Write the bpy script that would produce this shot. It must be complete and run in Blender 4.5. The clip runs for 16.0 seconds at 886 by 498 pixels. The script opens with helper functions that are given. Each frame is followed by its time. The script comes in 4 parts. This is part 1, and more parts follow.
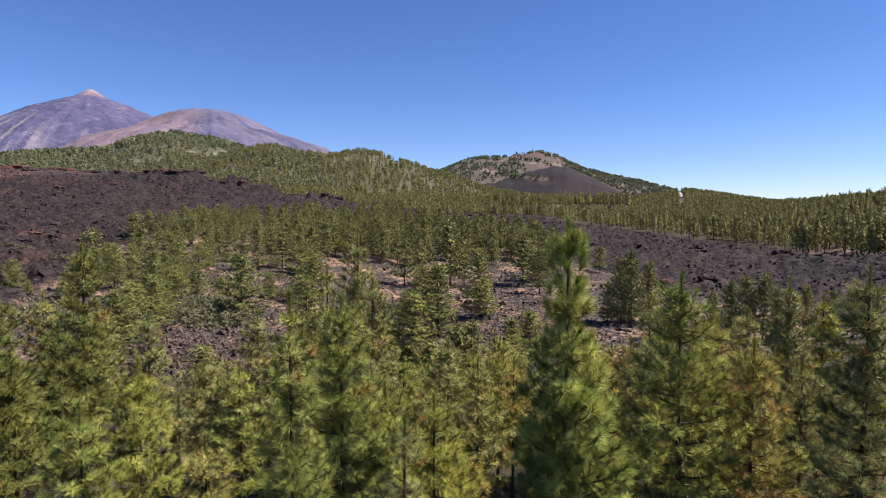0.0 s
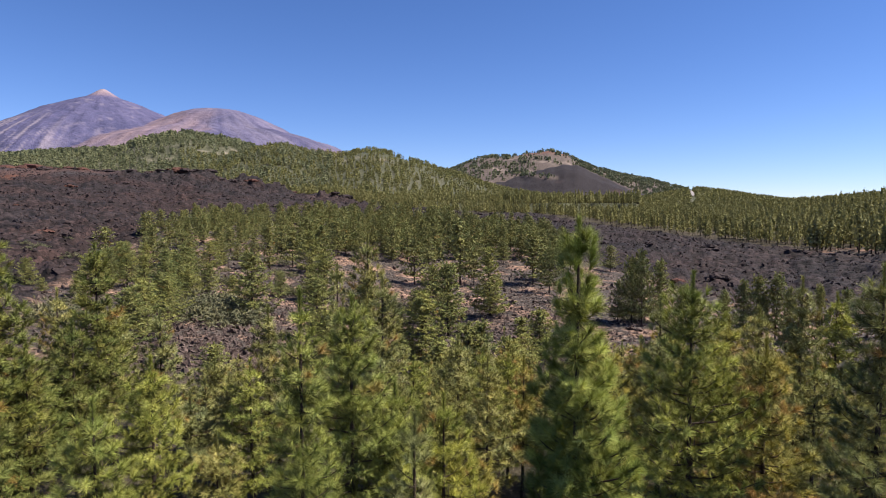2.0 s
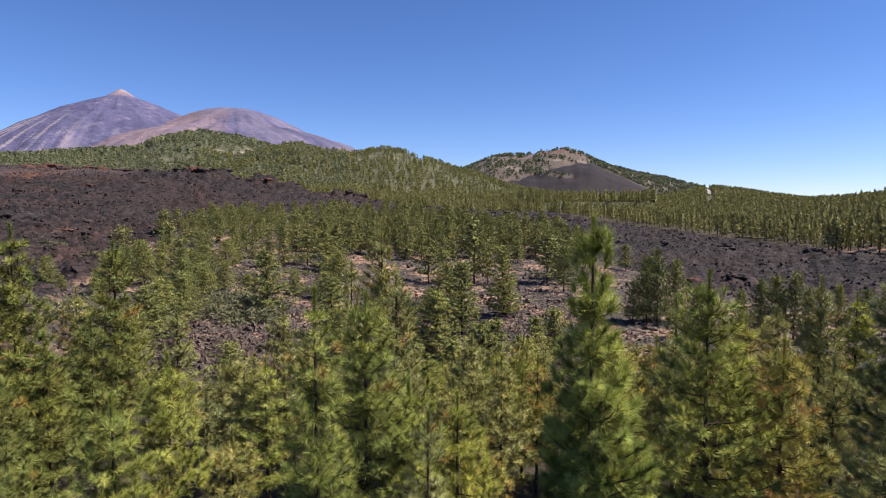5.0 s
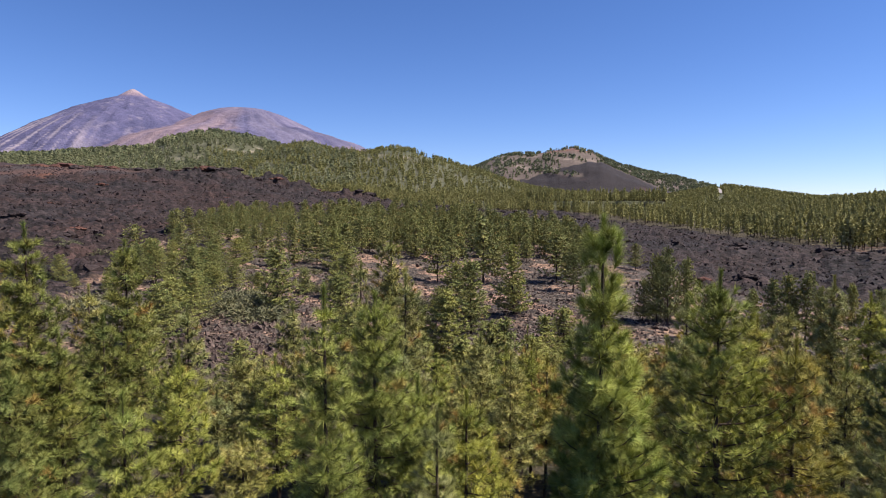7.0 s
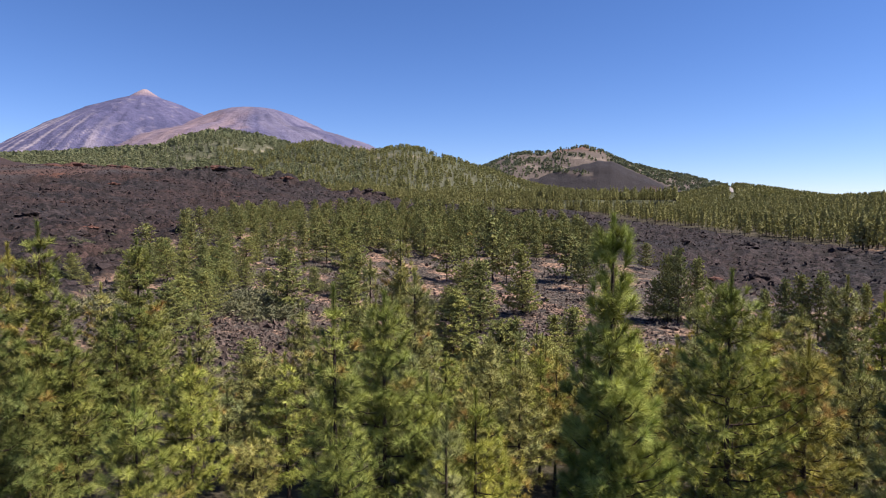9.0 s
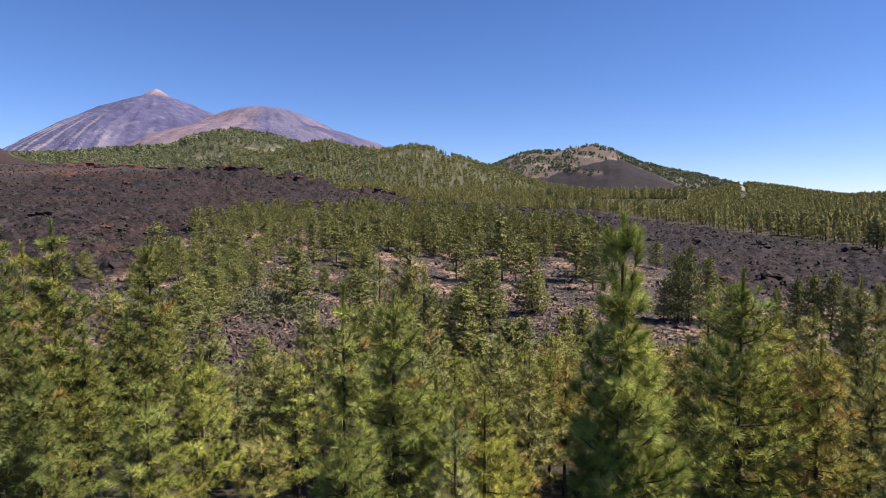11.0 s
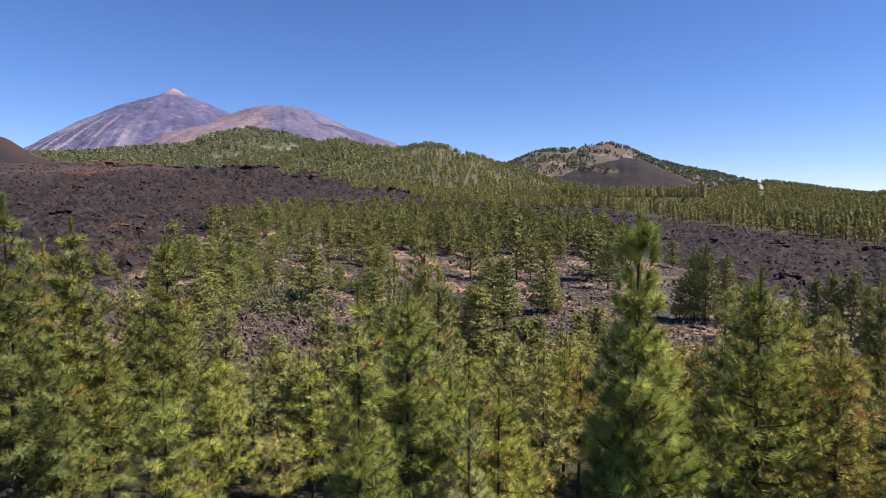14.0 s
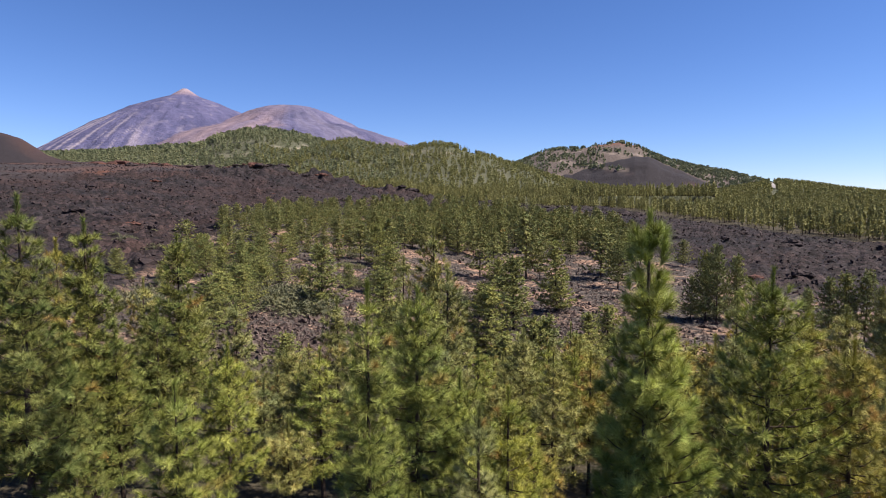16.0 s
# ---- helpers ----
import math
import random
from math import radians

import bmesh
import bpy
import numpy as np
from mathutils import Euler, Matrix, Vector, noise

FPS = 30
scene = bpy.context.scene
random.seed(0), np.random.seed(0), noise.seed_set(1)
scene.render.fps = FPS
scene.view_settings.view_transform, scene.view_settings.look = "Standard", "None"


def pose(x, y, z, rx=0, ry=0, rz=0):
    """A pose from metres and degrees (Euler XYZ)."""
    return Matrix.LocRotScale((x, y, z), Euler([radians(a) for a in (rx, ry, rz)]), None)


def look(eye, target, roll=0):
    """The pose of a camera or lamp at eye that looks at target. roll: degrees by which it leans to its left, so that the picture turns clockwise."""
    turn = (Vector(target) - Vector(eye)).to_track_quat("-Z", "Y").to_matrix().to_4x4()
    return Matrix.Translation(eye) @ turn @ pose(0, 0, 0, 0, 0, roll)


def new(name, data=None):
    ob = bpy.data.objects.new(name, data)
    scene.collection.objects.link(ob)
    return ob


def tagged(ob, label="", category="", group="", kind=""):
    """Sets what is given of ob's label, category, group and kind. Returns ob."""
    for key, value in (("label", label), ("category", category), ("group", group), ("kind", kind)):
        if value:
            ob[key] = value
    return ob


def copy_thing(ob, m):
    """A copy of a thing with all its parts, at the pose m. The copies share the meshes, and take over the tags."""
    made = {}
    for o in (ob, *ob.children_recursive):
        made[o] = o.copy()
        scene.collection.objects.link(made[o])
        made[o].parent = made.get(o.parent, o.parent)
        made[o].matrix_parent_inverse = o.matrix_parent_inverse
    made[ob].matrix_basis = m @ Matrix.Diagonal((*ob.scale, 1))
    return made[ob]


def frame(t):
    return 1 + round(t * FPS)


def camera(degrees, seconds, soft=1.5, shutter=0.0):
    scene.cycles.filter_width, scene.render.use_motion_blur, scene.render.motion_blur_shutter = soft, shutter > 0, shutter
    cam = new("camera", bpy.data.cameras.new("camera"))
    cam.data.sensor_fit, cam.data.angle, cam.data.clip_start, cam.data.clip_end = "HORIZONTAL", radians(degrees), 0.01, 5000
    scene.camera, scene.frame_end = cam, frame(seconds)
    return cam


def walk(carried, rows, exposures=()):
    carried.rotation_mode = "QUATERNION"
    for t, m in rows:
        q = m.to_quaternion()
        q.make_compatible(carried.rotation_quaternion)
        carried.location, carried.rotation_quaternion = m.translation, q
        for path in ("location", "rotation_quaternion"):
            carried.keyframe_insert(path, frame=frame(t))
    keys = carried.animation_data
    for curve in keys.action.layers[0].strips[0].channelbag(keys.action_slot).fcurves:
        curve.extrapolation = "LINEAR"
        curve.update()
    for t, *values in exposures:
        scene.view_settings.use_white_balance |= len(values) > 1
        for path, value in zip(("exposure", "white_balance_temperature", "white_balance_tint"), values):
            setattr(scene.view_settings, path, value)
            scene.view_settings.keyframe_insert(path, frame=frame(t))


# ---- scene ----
import functools

cam = camera(72.0, 16.0, soft=1.0)
# seconds, heading to the left of y, angle up from straight down, lean
ROWS = [
    (0.0, -3.11, 86.62, -0.01), (0.5, -2.87, 86.59, -0.01), (1.0, -2.64, 86.56, 0.0), (1.5, -2.41, 86.54, 0.0),
    (2.0, -2.19, 86.51, 0.0), (2.5, -1.96, 86.49, 0.0), (3.0, -1.74, 86.47, 0.0), (3.5, -1.52, 86.45, 0.01),
    (4.0, -1.31, 86.43, 0.01), (6.5, -0.22, 86.32, 0.01), (7.0, -0.01, 86.30, 0.0), (7.5, 0.21, 86.28, 0.0),
    (8.0, 0.43, 86.26, 0.0), (8.5, 0.65, 86.24, 0.0), (9.0, 0.87, 86.22, 0.0), (11.5, 1.98, 86.10, 0.0),
    (12.0, 2.21, 86.07, 0.0), (12.5, 2.43, 86.05, 0.0), (13.0, 2.65, 86.03, 0.0), (13.5, 2.88, 86.00, 0.0),
    (14.0, 3.10, 85.98, 0.0), (14.5, 3.32, 85.95, 0.01), (15.0, 3.54, 85.93, 0.01), (15.5, 3.76, 85.91, 0.02),
    (16.0, 3.98, 85.89, 0.03),
]
# the eye is the world's origin; the ground lies about 8 m below it
walk(cam, [(t, pose(0, 0, 0, tilt, lean, yaw)) for t, yaw, tilt, lean in ROWS])

# ---- light ----
SUN_BEARING, SUN_HEIGHT = 94.0, 52.0
scene.view_settings.exposure = 0.98
world = bpy.data.worlds.new("sky")
scene.world = world
world.use_nodes = True
wn = world.node_tree
sky = wn.nodes.new("ShaderNodeTexSky")
sky.sky_type = "NISHITA"
sky.sun_disc = False
sky.sun_elevation, sky.sun_rotation = radians(SUN_HEIGHT), radians(SUN_BEARING)
sky.altitude, sky.air_density, sky.dust_density, sky.ozone_density = 2200, 0.98, 0.02, 3.0
deep = wn.nodes.new("ShaderNodeHueSaturation")
deep.inputs["Saturation"].default_value = 1.15
wn.links.new(sky.outputs[0], deep.inputs["Color"])
clear = wn.nodes.new("ShaderNodeMix")
clear.data_type, clear.blend_type = "RGBA", "MULTIPLY"
clear.inputs[0].default_value, clear.inputs[7].default_value = 1.0, (1.02, 0.99, 1.24, 1)
wn.links.new(deep.outputs[0], clear.inputs[6])
wn.links.new(clear.outputs[2], wn.nodes["Background"].inputs[0])
wn.nodes["Background"].inputs[1].default_value = 0.0625
sun = new("sun", bpy.data.lights.new("sun", "SUN"))
sun.data.energy, sun.data.angle, sun.data.color = 5.0, radians(0.53), (1.0, 0.95, 0.86)
sb, sh = radians(SUN_BEARING), radians(SUN_HEIGHT)
sun.matrix_world = look((0, 0, 0), (-math.sin(sb) * math.cos(sh), -math.cos(sb) * math.cos(sh), -math.sin(sh)))


# ---- materials ----
def node(nt, kind, **sets):
    n = nt.nodes.new(kind)
    for key, value in sets.items():
        if key in n.inputs:
            n.inputs[key].default_value = value
    return n


def ramp(nt, fac, stops):
    n = nt.nodes.new("ShaderNodeValToRGB")
    els = n.color_ramp.elements
    while len(els) < len(stops):
        els.new(0.5)
    for e, (p, c) in zip(els, stops):
        e.position, e.color = p, (*c, 1)
    nt.links.new(fac, n.inputs[0])
    return n.outputs[0]


def noise_of(nt, where, scale, detail=5.0, rough=0.6):
    n = node(nt, "ShaderNodeTexNoise", Scale=scale, Detail=detail, Roughness=rough)
    nt.links.new(where, n.inputs["Vector"])
    return n.outputs[0]


def mixed(nt, fac, a, b, kind="MIX"):
    n = nt.nodes.new("ShaderNodeMix")
    n.data_type, n.blend_type = "RGBA", kind
    for value, socket in ((fac, n.inputs[0]), (a, n.inputs[6]), (b, n.inputs[7])):
        if hasattr(value, "links"):
            nt.links.new(value, socket)
        elif isinstance(value, tuple):
            socket.default_value = (*value, 1)
        else:
            socket.default_value = value
    return n.outputs[2]


def spread(nt, value, a, b):
    n = nt.nodes.new("ShaderNodeMapRange")
    n.inputs[1].default_value, n.inputs[2].default_value = a, b
    nt.links.new(value, n.inputs[0])
    return n.outputs[0]


def times(nt, a, b):
    n = nt.nodes.new("ShaderNodeMath")
    n.operation = "MULTIPLY"
    for value, socket in ((a, n.inputs[0]), (b, n.inputs[1])):
        if hasattr(value, "links"):
            nt.links.new(value, socket)
        else:
            socket.default_value = value
    return n.outputs[0]


def attr(nt, name):
    n = nt.nodes.new("ShaderNodeAttribute")
    n.attribute_name = name
    return n.outputs["Fac"]


def start_material(name, rough=0.9):
    m = bpy.data.materials.new(name)
    m.use_nodes = True
    nt = m.node_tree
    b = nt.nodes["Principled BSDF"]
    b.inputs["Roughness"].default_value = rough
    b.inputs["Specular IOR Level"].default_value = 0.2
    where = nt.nodes.new("ShaderNodeNewGeometry").outputs["Position"]
    return m, nt, b, where


def bumped(nt, b, height, distance, strength=1.0):
    n = nt.nodes.new("ShaderNodeBump")
    n.inputs["Strength"].default_value, n.inputs["Distance"].default_value = strength, distance
    nt.links.new(height, n.inputs["Height"])
    nt.links.new(n.outputs[0], b.inputs["Normal"])


def rock_material(name, dark, mid, light, fine, coarse, relief, rough=0.95):
    m, nt, b, where = start_material(name, rough)
    f = noise_of(nt, where, fine, 8.0, 0.7)
    c = noise_of(nt, where, coarse, 4.0)
    col = ramp(nt, f, [(0.3, dark), (0.52, mid), (0.72, light)])
    tint = ramp(nt, c, [(0.35, (0.75, 0.72, 0.74)), (0.65, (1.2, 1.1, 1.05))])
    nt.links.new(mixed(nt, 1.0, col, tint, "MULTIPLY"), b.inputs["Base Color"])
    bumped(nt, b, f, relief)
    return m


def ground_material():
    m, nt, b, where = start_material("ground", 0.95)
    fine, mid, big = noise_of(nt, where, 3.0, 8.0, 0.7), noise_of(nt, where, 0.45, 8.0, 0.7), noise_of(nt, where, 0.03, 4.0)
    def cobbles(scale):
        v = node(nt, "ShaderNodeTexVoronoi", Scale=scale)
        warp = mixed(nt, 0.25, where, noise_colour, "LINEAR_LIGHT")
        nt.links.new(warp, v.inputs["Vector"])
        bw = nt.nodes.new("ShaderNodeRGBToBW")
        nt.links.new(v.outputs["Color"], bw.inputs[0])
        return bw.outputs[0], v.outputs["Distance"]
    n = node(nt, "ShaderNodeTexNoise", Scale=1.5, Detail=4.0)
    nt.links.new(where, n.inputs["Vector"])
    noise_colour = n.outputs["Color"]
    big_tone, big_gap = cobbles(1.1)
    small_tone, small_gap = cobbles(2.2)
    lava = ramp(nt, mid, [(0.33, (0.006, 0.005, 0.005)), (0.5, (0.0185, 0.0143, 0.0148)), (0.68, (0.044, 0.0335, 0.034))])
    rusty = ramp(nt, mid, [(0.3, (0.0155, 0.0092, 0.0085)), (0.7, (0.06, 0.035, 0.03))])
    lava = mixed(nt, times(nt, spread(nt, big, 0.42, 0.62), attr(nt, "brown")), lava, rusty)
    soil = ramp(nt, fine, [(0.3, (0.10, 0.06, 0.045)), (0.5, (0.19, 0.118, 0.085)), (0.75, (0.31, 0.2, 0.15))])
    stony = ramp(nt, fine, [(0.34, (0.014, 0.011, 0.010)), (0.5, (0.052, 0.041, 0.036)), (0.68, (0.15, 0.118, 0.1))])
    soil = mixed(nt, spread(nt, noise_of(nt, where, 0.16, 6.0, 0.65), 0.505, 0.59), stony, soil)
    floor = ramp(nt, mid, [(0.3, (0.032, 0.025, 0.016)), (0.55, (0.066, 0.052, 0.033)), (0.75, (0.12, 0.093, 0.062))])
    cinder = ramp(nt, mid, [(0.3, (0.036, 0.03, 0.031)), (0.7, (0.055, 0.045, 0.045))])
    cinder = mixed(nt, attr(nt, "rust"), cinder, (0.20, 0.075, 0.04))
    col = mixed(nt, attr(nt, "soil"), floor, soil)
    col = mixed(nt, times(nt, attr(nt, "soil"), 0.9), col, ramp(nt, small_tone, [(0.2, (0.38, 0.38, 0.4)), (0.8, (1.85, 1.78, 1.7))]), "MULTIPLY")
    lava = mixed(nt, 1.0, lava, ramp(nt, big_tone, [(0.2, (0.5, 0.5, 0.5)), (0.8, (1.6, 1.52, 1.52))]), "MULTIPLY")
    col = mixed(nt, attr(nt, "lava"), col, lava)
    col = mixed(nt, attr(nt, "cinder"), col, cinder)
    nt.links.new(col, b.inputs["Base Color"])
    lumps = nt.nodes.new("ShaderNodeMath")
    lumps.operation = "SUBTRACT"
    nt.links.new(mid, lumps.inputs[0])
    nt.links.new(times(nt, small_gap, 0.35), lumps.inputs[1])
    bumped(nt, b, lumps.outputs[0], 0.6, 1.0)
    return m


def hill_material(name, floor_dark, floor_light, bare=(0.3, 0.24, 0.19)):
    m, nt, b, where = start_material(name, 0.95)
    f, c = noise_of(nt, where, 0.25, 7.0, 0.7), noise_of(nt, where, 0.02, 5.0)
    col = ramp(nt, f, [(0.3, floor_dark), (0.7, floor_light)])
    col = mixed(nt, times(nt, spread(nt, c, 0.52, 0.66), attr(nt, "bare")), col, bare)
    col = mixed(nt, attr(nt, "cinder"), col, (0.023, 0.0178, 0.0195))
    col = mixed(nt, attr(nt, "rust"), col, (0.14, 0.062, 0.045))
    nt.links.new(col, b.inputs["Base Color"])
    bumped(nt, b, f, 2.0, 0.7)
    return m


def volcano_material():
    m, nt, b, where = start_material("hazy_volcano_rock", 0.95)
    f, c = noise_of(nt, where, 0.02, 9.0, 0.65), noise_of(nt, where, 0.004, 5.0)
    # the purple-blue of these rock tones is distance haze put into the colour
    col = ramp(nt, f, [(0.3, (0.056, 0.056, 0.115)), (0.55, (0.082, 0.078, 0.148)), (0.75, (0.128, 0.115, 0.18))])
    ochre = ramp(nt, f, [(0.3, (0.17, 0.102, 0.1)), (0.7, (0.30, 0.19, 0.165))])
    col = mixed(nt, attr(nt, "ochre"), col, ochre)
    col = mixed(nt, attr(nt, "pale"), col, (0.46, 0.38, 0.38))
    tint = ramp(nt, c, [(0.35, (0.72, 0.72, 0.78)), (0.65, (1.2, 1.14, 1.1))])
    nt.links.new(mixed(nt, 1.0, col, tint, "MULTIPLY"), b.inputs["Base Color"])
    bumped(nt, b, f, 25.0, 0.6)
    return m


def needle_material(name, dark, mid, light, dry=(0.42, 0.20, 0.06), through_light=0.07):
    m = bpy.data.materials.new(name)
    m.use_nodes = True
    nt = m.node_tree
    b = nt.nodes["Principled BSDF"]
    b.inputs["Roughness"].default_value = 0.65
    b.inputs["Specular IOR Level"].default_value = 0.12
    geo = nt.nodes.new("ShaderNodeNewGeometry")
    info = nt.nodes.new("ShaderNodeObjectInfo")
    vary = nt.nodes.new("ShaderNodeMix")
    vary.inputs[0].default_value = 0.6
    nt.links.new(geo.outputs["Random Per Island"], vary.inputs[2])
    nt.links.new(attr(nt, "tone"), vary.inputs[3])
    col = ramp(nt, vary.outputs[0], [(0.12, dark), (0.5, mid), (0.9, light)])
    big = noise_of(nt, geo.outputs["Position"], 0.9, 3.0)
    col = mixed(nt, 1.0, col, ramp(nt, big, [(0.35, (0.75, 0.8, 0.8)), (0.65, (1.25, 1.15, 1.0))]), "MULTIPLY")
    col = mixed(nt, 1.0, col, ramp(nt, info.outputs["Random"], [(0.0, (0.82, 0.85, 0.86)), (1.0, (1.22, 1.13, 0.95))]), "MULTIPLY")
    col = mixed(nt, attr(nt, "dry"), col, dry)
    nt.links.new(col, b.inputs["Base Color"])
    thin = nt.nodes.new("ShaderNodeBsdfTranslucent")
    nt.links.new(col, thin.inputs[0])
    mix = nt.nodes.new("ShaderNodeMixShader")
    mix.inputs[0].default_value = through_light
    nt.links.new(b.outputs[0], mix.inputs[1])
    nt.links.new(thin.outputs[0], mix.inputs[2])
    nt.links.new(mix.outputs[0], nt.nodes["Material Output"].inputs[0])
    return m


GROUND = ground_material()
HILL = hill_material("hill_floor", (0.05, 0.05, 0.028), (0.092, 0.088, 0.05), (0.24, 0.195, 0.15))
CONE = hill_material("cone_floor", (0.065, 0.048, 0.042), (0.125, 0.094, 0.08), (0.19, 0.145, 0.122))
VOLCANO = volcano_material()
RUST_ROCK = rock_material("rusty_lava_rock", (0.03, 0.017, 0.014), (0.085, 0.042, 0.033), (0.15, 0.075, 0.055), 1.5, 0.1, 0.2)
LAVA_ROCK = rock_material("lava_rock", (0.015, 0.0115, 0.0115), (0.04, 0.03, 0.03), (0.085, 0.064, 0.06), 2.0, 0.1, 0.15)
SOIL_ROCK = rock_material("soil_rock", (0.03, 0.023, 0.021), (0.085, 0.063, 0.056), (0.20, 0.148, 0.125), 3.0, 0.3, 0.1)
BARK = rock_material("pine_bark", (0.025, 0.018, 0.014), (0.06, 0.042, 0.033), (0.12, 0.085, 0.065), 18.0, 1.0, 0.02)
TRACK = rock_material("pale_track", (0.17, 0.155, 0.15), (0.25, 0.23, 0.22), (0.34, 0.31, 0.3), 0.5, 0.05, 0.05)
SAND = rock_material("track_sand", (0.17, 0.135, 0.105), (0.26, 0.21, 0.165), (0.36, 0.29, 0.235), 2.0, 0.2, 0.03)
DEEP = needle_material("needles_deep_green", (0.052, 0.065, 0.017), (0.143, 0.174, 0.048), (0.289, 0.326, 0.118))
GREEN = needle_material("needles_green", (0.084, 0.102, 0.022), (0.239, 0.271, 0.066), (0.459, 0.497, 0.155), (0.36, 0.22, 0.07))
LIME = needle_material("needles_yellow_green", (0.089, 0.095, 0.030), (0.247, 0.255, 0.096), (0.459, 0.456, 0.221), (0.36, 0.22, 0.07))
BLUE = needle_material("needles_blue_green", (0.068, 0.095, 0.020), (0.207, 0.264, 0.067), (0.436, 0.509, 0.176))
DRY = needle_material("needles_drying", (0.172, 0.174, 0.037), (0.276, 0.263, 0.066), (0.414, 0.375, 0.116), (0.42, 0.25, 0.09))
DARK = needle_material("needles_dark", (0.102, 0.119, 0.043), (0.198, 0.227, 0.086), (0.328, 0.358, 0.143))
# distance haze is put into the far needle colours: slight here, bluer in FAR_HAZY
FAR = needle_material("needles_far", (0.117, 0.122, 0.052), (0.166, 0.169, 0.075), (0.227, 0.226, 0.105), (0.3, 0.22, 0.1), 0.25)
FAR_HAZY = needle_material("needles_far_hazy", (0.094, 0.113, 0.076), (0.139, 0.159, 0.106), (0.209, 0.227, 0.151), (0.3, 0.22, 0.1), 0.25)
OLIVE = needle_material("needles_olive", (0.094, 0.102, 0.034), (0.258, 0.270, 0.092), (0.486, 0.488, 0.196))
THICKET = needle_material("needles_thicket", (0.083, 0.101, 0.044), (0.149, 0.173, 0.076), (0.232, 0.263, 0.123))
TWIGS = needle_material("shrub_twigs", (0.09, 0.096, 0.052), (0.13, 0.136, 0.08), (0.18, 0.182, 0.115), (0.26, 0.21, 0.14))


# ---- terrain functions ----
@functools.lru_cache(None)
def lattice(seed):
    return np.random.RandomState(seed).rand(256, 256)


def value_noise(x, y, size, seed, octaves=4):
    """Smooth noise from -1 to 1 with features of about size metres."""
    total, amp, norm = 0.0, 1.0, 0.0
    grid = lattice(seed)
    u, v = np.asarray(x, float) / size, np.asarray(y, float) / size
    for k in range(octaves):
        i, j = np.floor(u).astype(int), np.floor(v).astype(int)
        fu, fv = u - i, v - j
        fu, fv = fu * fu * (3 - 2 * fu), fv * fv * (3 - 2 * fv)
        g = lambda a, b: grid[(i + a) % 256, (j + b) % 256]
        total = total + amp * ((g(0, 0) * (1 - fu) + g(1, 0) * fu) * (1 - fv) + (g(0, 1) * (1 - fu) + g(1, 1) * fu) * fv)
        norm += amp
        amp *= 0.5
        u, v = u * 2.03 + 17.3, v * 2.03 + 5.1
    return total / norm * 2 - 1


def smooth(t):
    t = np.clip(t, 0, 1)
    return t * t * (3 - 2 * t)


BEARINGS = [-60, -45, -30, -20, -10, 0, 10, 20, 30, 45, 60]
RADII = [0, 12, 25, 60, 90, 130, 160, 200, 240, 330, 420, 700, 1500, 3000, 5000]
# ground height in metres below or above the eye, per radius, along the bearings
RING = {
    0: [-8] * 11, 12: [-8.2] * 11,
    25: [-8.5, -8.5, -8.8, -9.3, -9.8, -10.3, -10.5, -10.5, -10.3, -10, -9.5],
    60: [-8, -8, -8.2, -8.9, -10.3, -12.3, -12.1, -11.8, -12, -11, -10],
    90: [-7.5, -7.5, -7.9, -7.9, -9, -11.4, -11.4, -12, -13, -11, -10],
    130: [-5, -5, -4.8, -3.6, -5.8, -7.2, -8.2, -11.8, -13.5, -10.5, -10],
    160: [-2.5, -2.5, -2.5, -2.6, -3.3, -3.8, -6.8, -11, -12.5, -9.5, -9],
    200: [1, 1, 1, -1.5, -4, -5, -7.5, -10, -11, -7, -7],
    240: [5, 5, 4.5, 3.5, -1.5, -3.5, -6.3, -8.5, -9, -4, -4],
    330: [15, 15, 15, 13.5, 6.5, 0.3, -1.6, -5, -5, 2, 2],
    420: [23, 23, 24.5, 22, 11, 3, 1, -2, 0, 8, 8],
    700: [20, 20, 18, 18, 18, 12, 8, 5, 6, 15, 15],
    1500: [20, 20, 20, 20, 20, 15, 10, 0, 0, 0, 0], 3000: [0] * 11, 5000: [0] * 11,
}
TABLE = np.array([RING[r] for r in RADII], float)


def polar(x, y):
    return np.degrees(np.arctan2(x, y)), np.hypot(x, y)


def base_height(x, y):
    """Smooth ground without its roughness."""
    az, r = polar(x, y)
    a = np.clip(az, -60, 60)
    ia = np.clip(np.searchsorted(BEARINGS, a, side="right") - 1, 0, len(BEARINGS) - 2)
    b = np.array(BEARINGS, float)
    fa = smooth((a - b[ia]) / (b[ia + 1] - b[ia]))
    rr = np.array(RADII, float)
    ir = np.clip(np.searchsorted(rr, r, side="right") - 1, 0, len(RADII) - 2)
    fr = np.clip((r - rr[ir]) / (rr[ir + 1] - rr[ir]), 0, 1)
    fr = 0.5 * fr + 0.5 * smooth(fr)
    low = TABLE[ir, ia] * (1 - fa) + TABLE[ir, ia + 1] * fa
    high = TABLE[ir + 1, ia] * (1 - fa) + TABLE[ir + 1, ia + 1] * fa
    return low * (1 - fr) + high * fr


def lava_share(x, y):
    """1 on the lava flow, 0 on the wooded slope before it."""
    az, r = polar(x, y)
    edge = np.interp(az, [-60, -32, -27, -22, -16, -8, 4, 10, 14, 20, 30, 45], [62, 62, 86, 142, 168, 174, 176, 165, 130, 112, 95, 85])
    far = np.interp(az, [-60, -24, -14, -8, -2, 4, 10, 18, 24, 30, 38, 45], [520, 520, 430, 360, 335, 332, 325, 285, 235, 205, 165, 140])
    wob = value_noise(x, y, 22, 3, 3)
    return smooth((r - edge - wob * 14) / 12) * (1 - smooth((r - far - wob * 6) / 8))


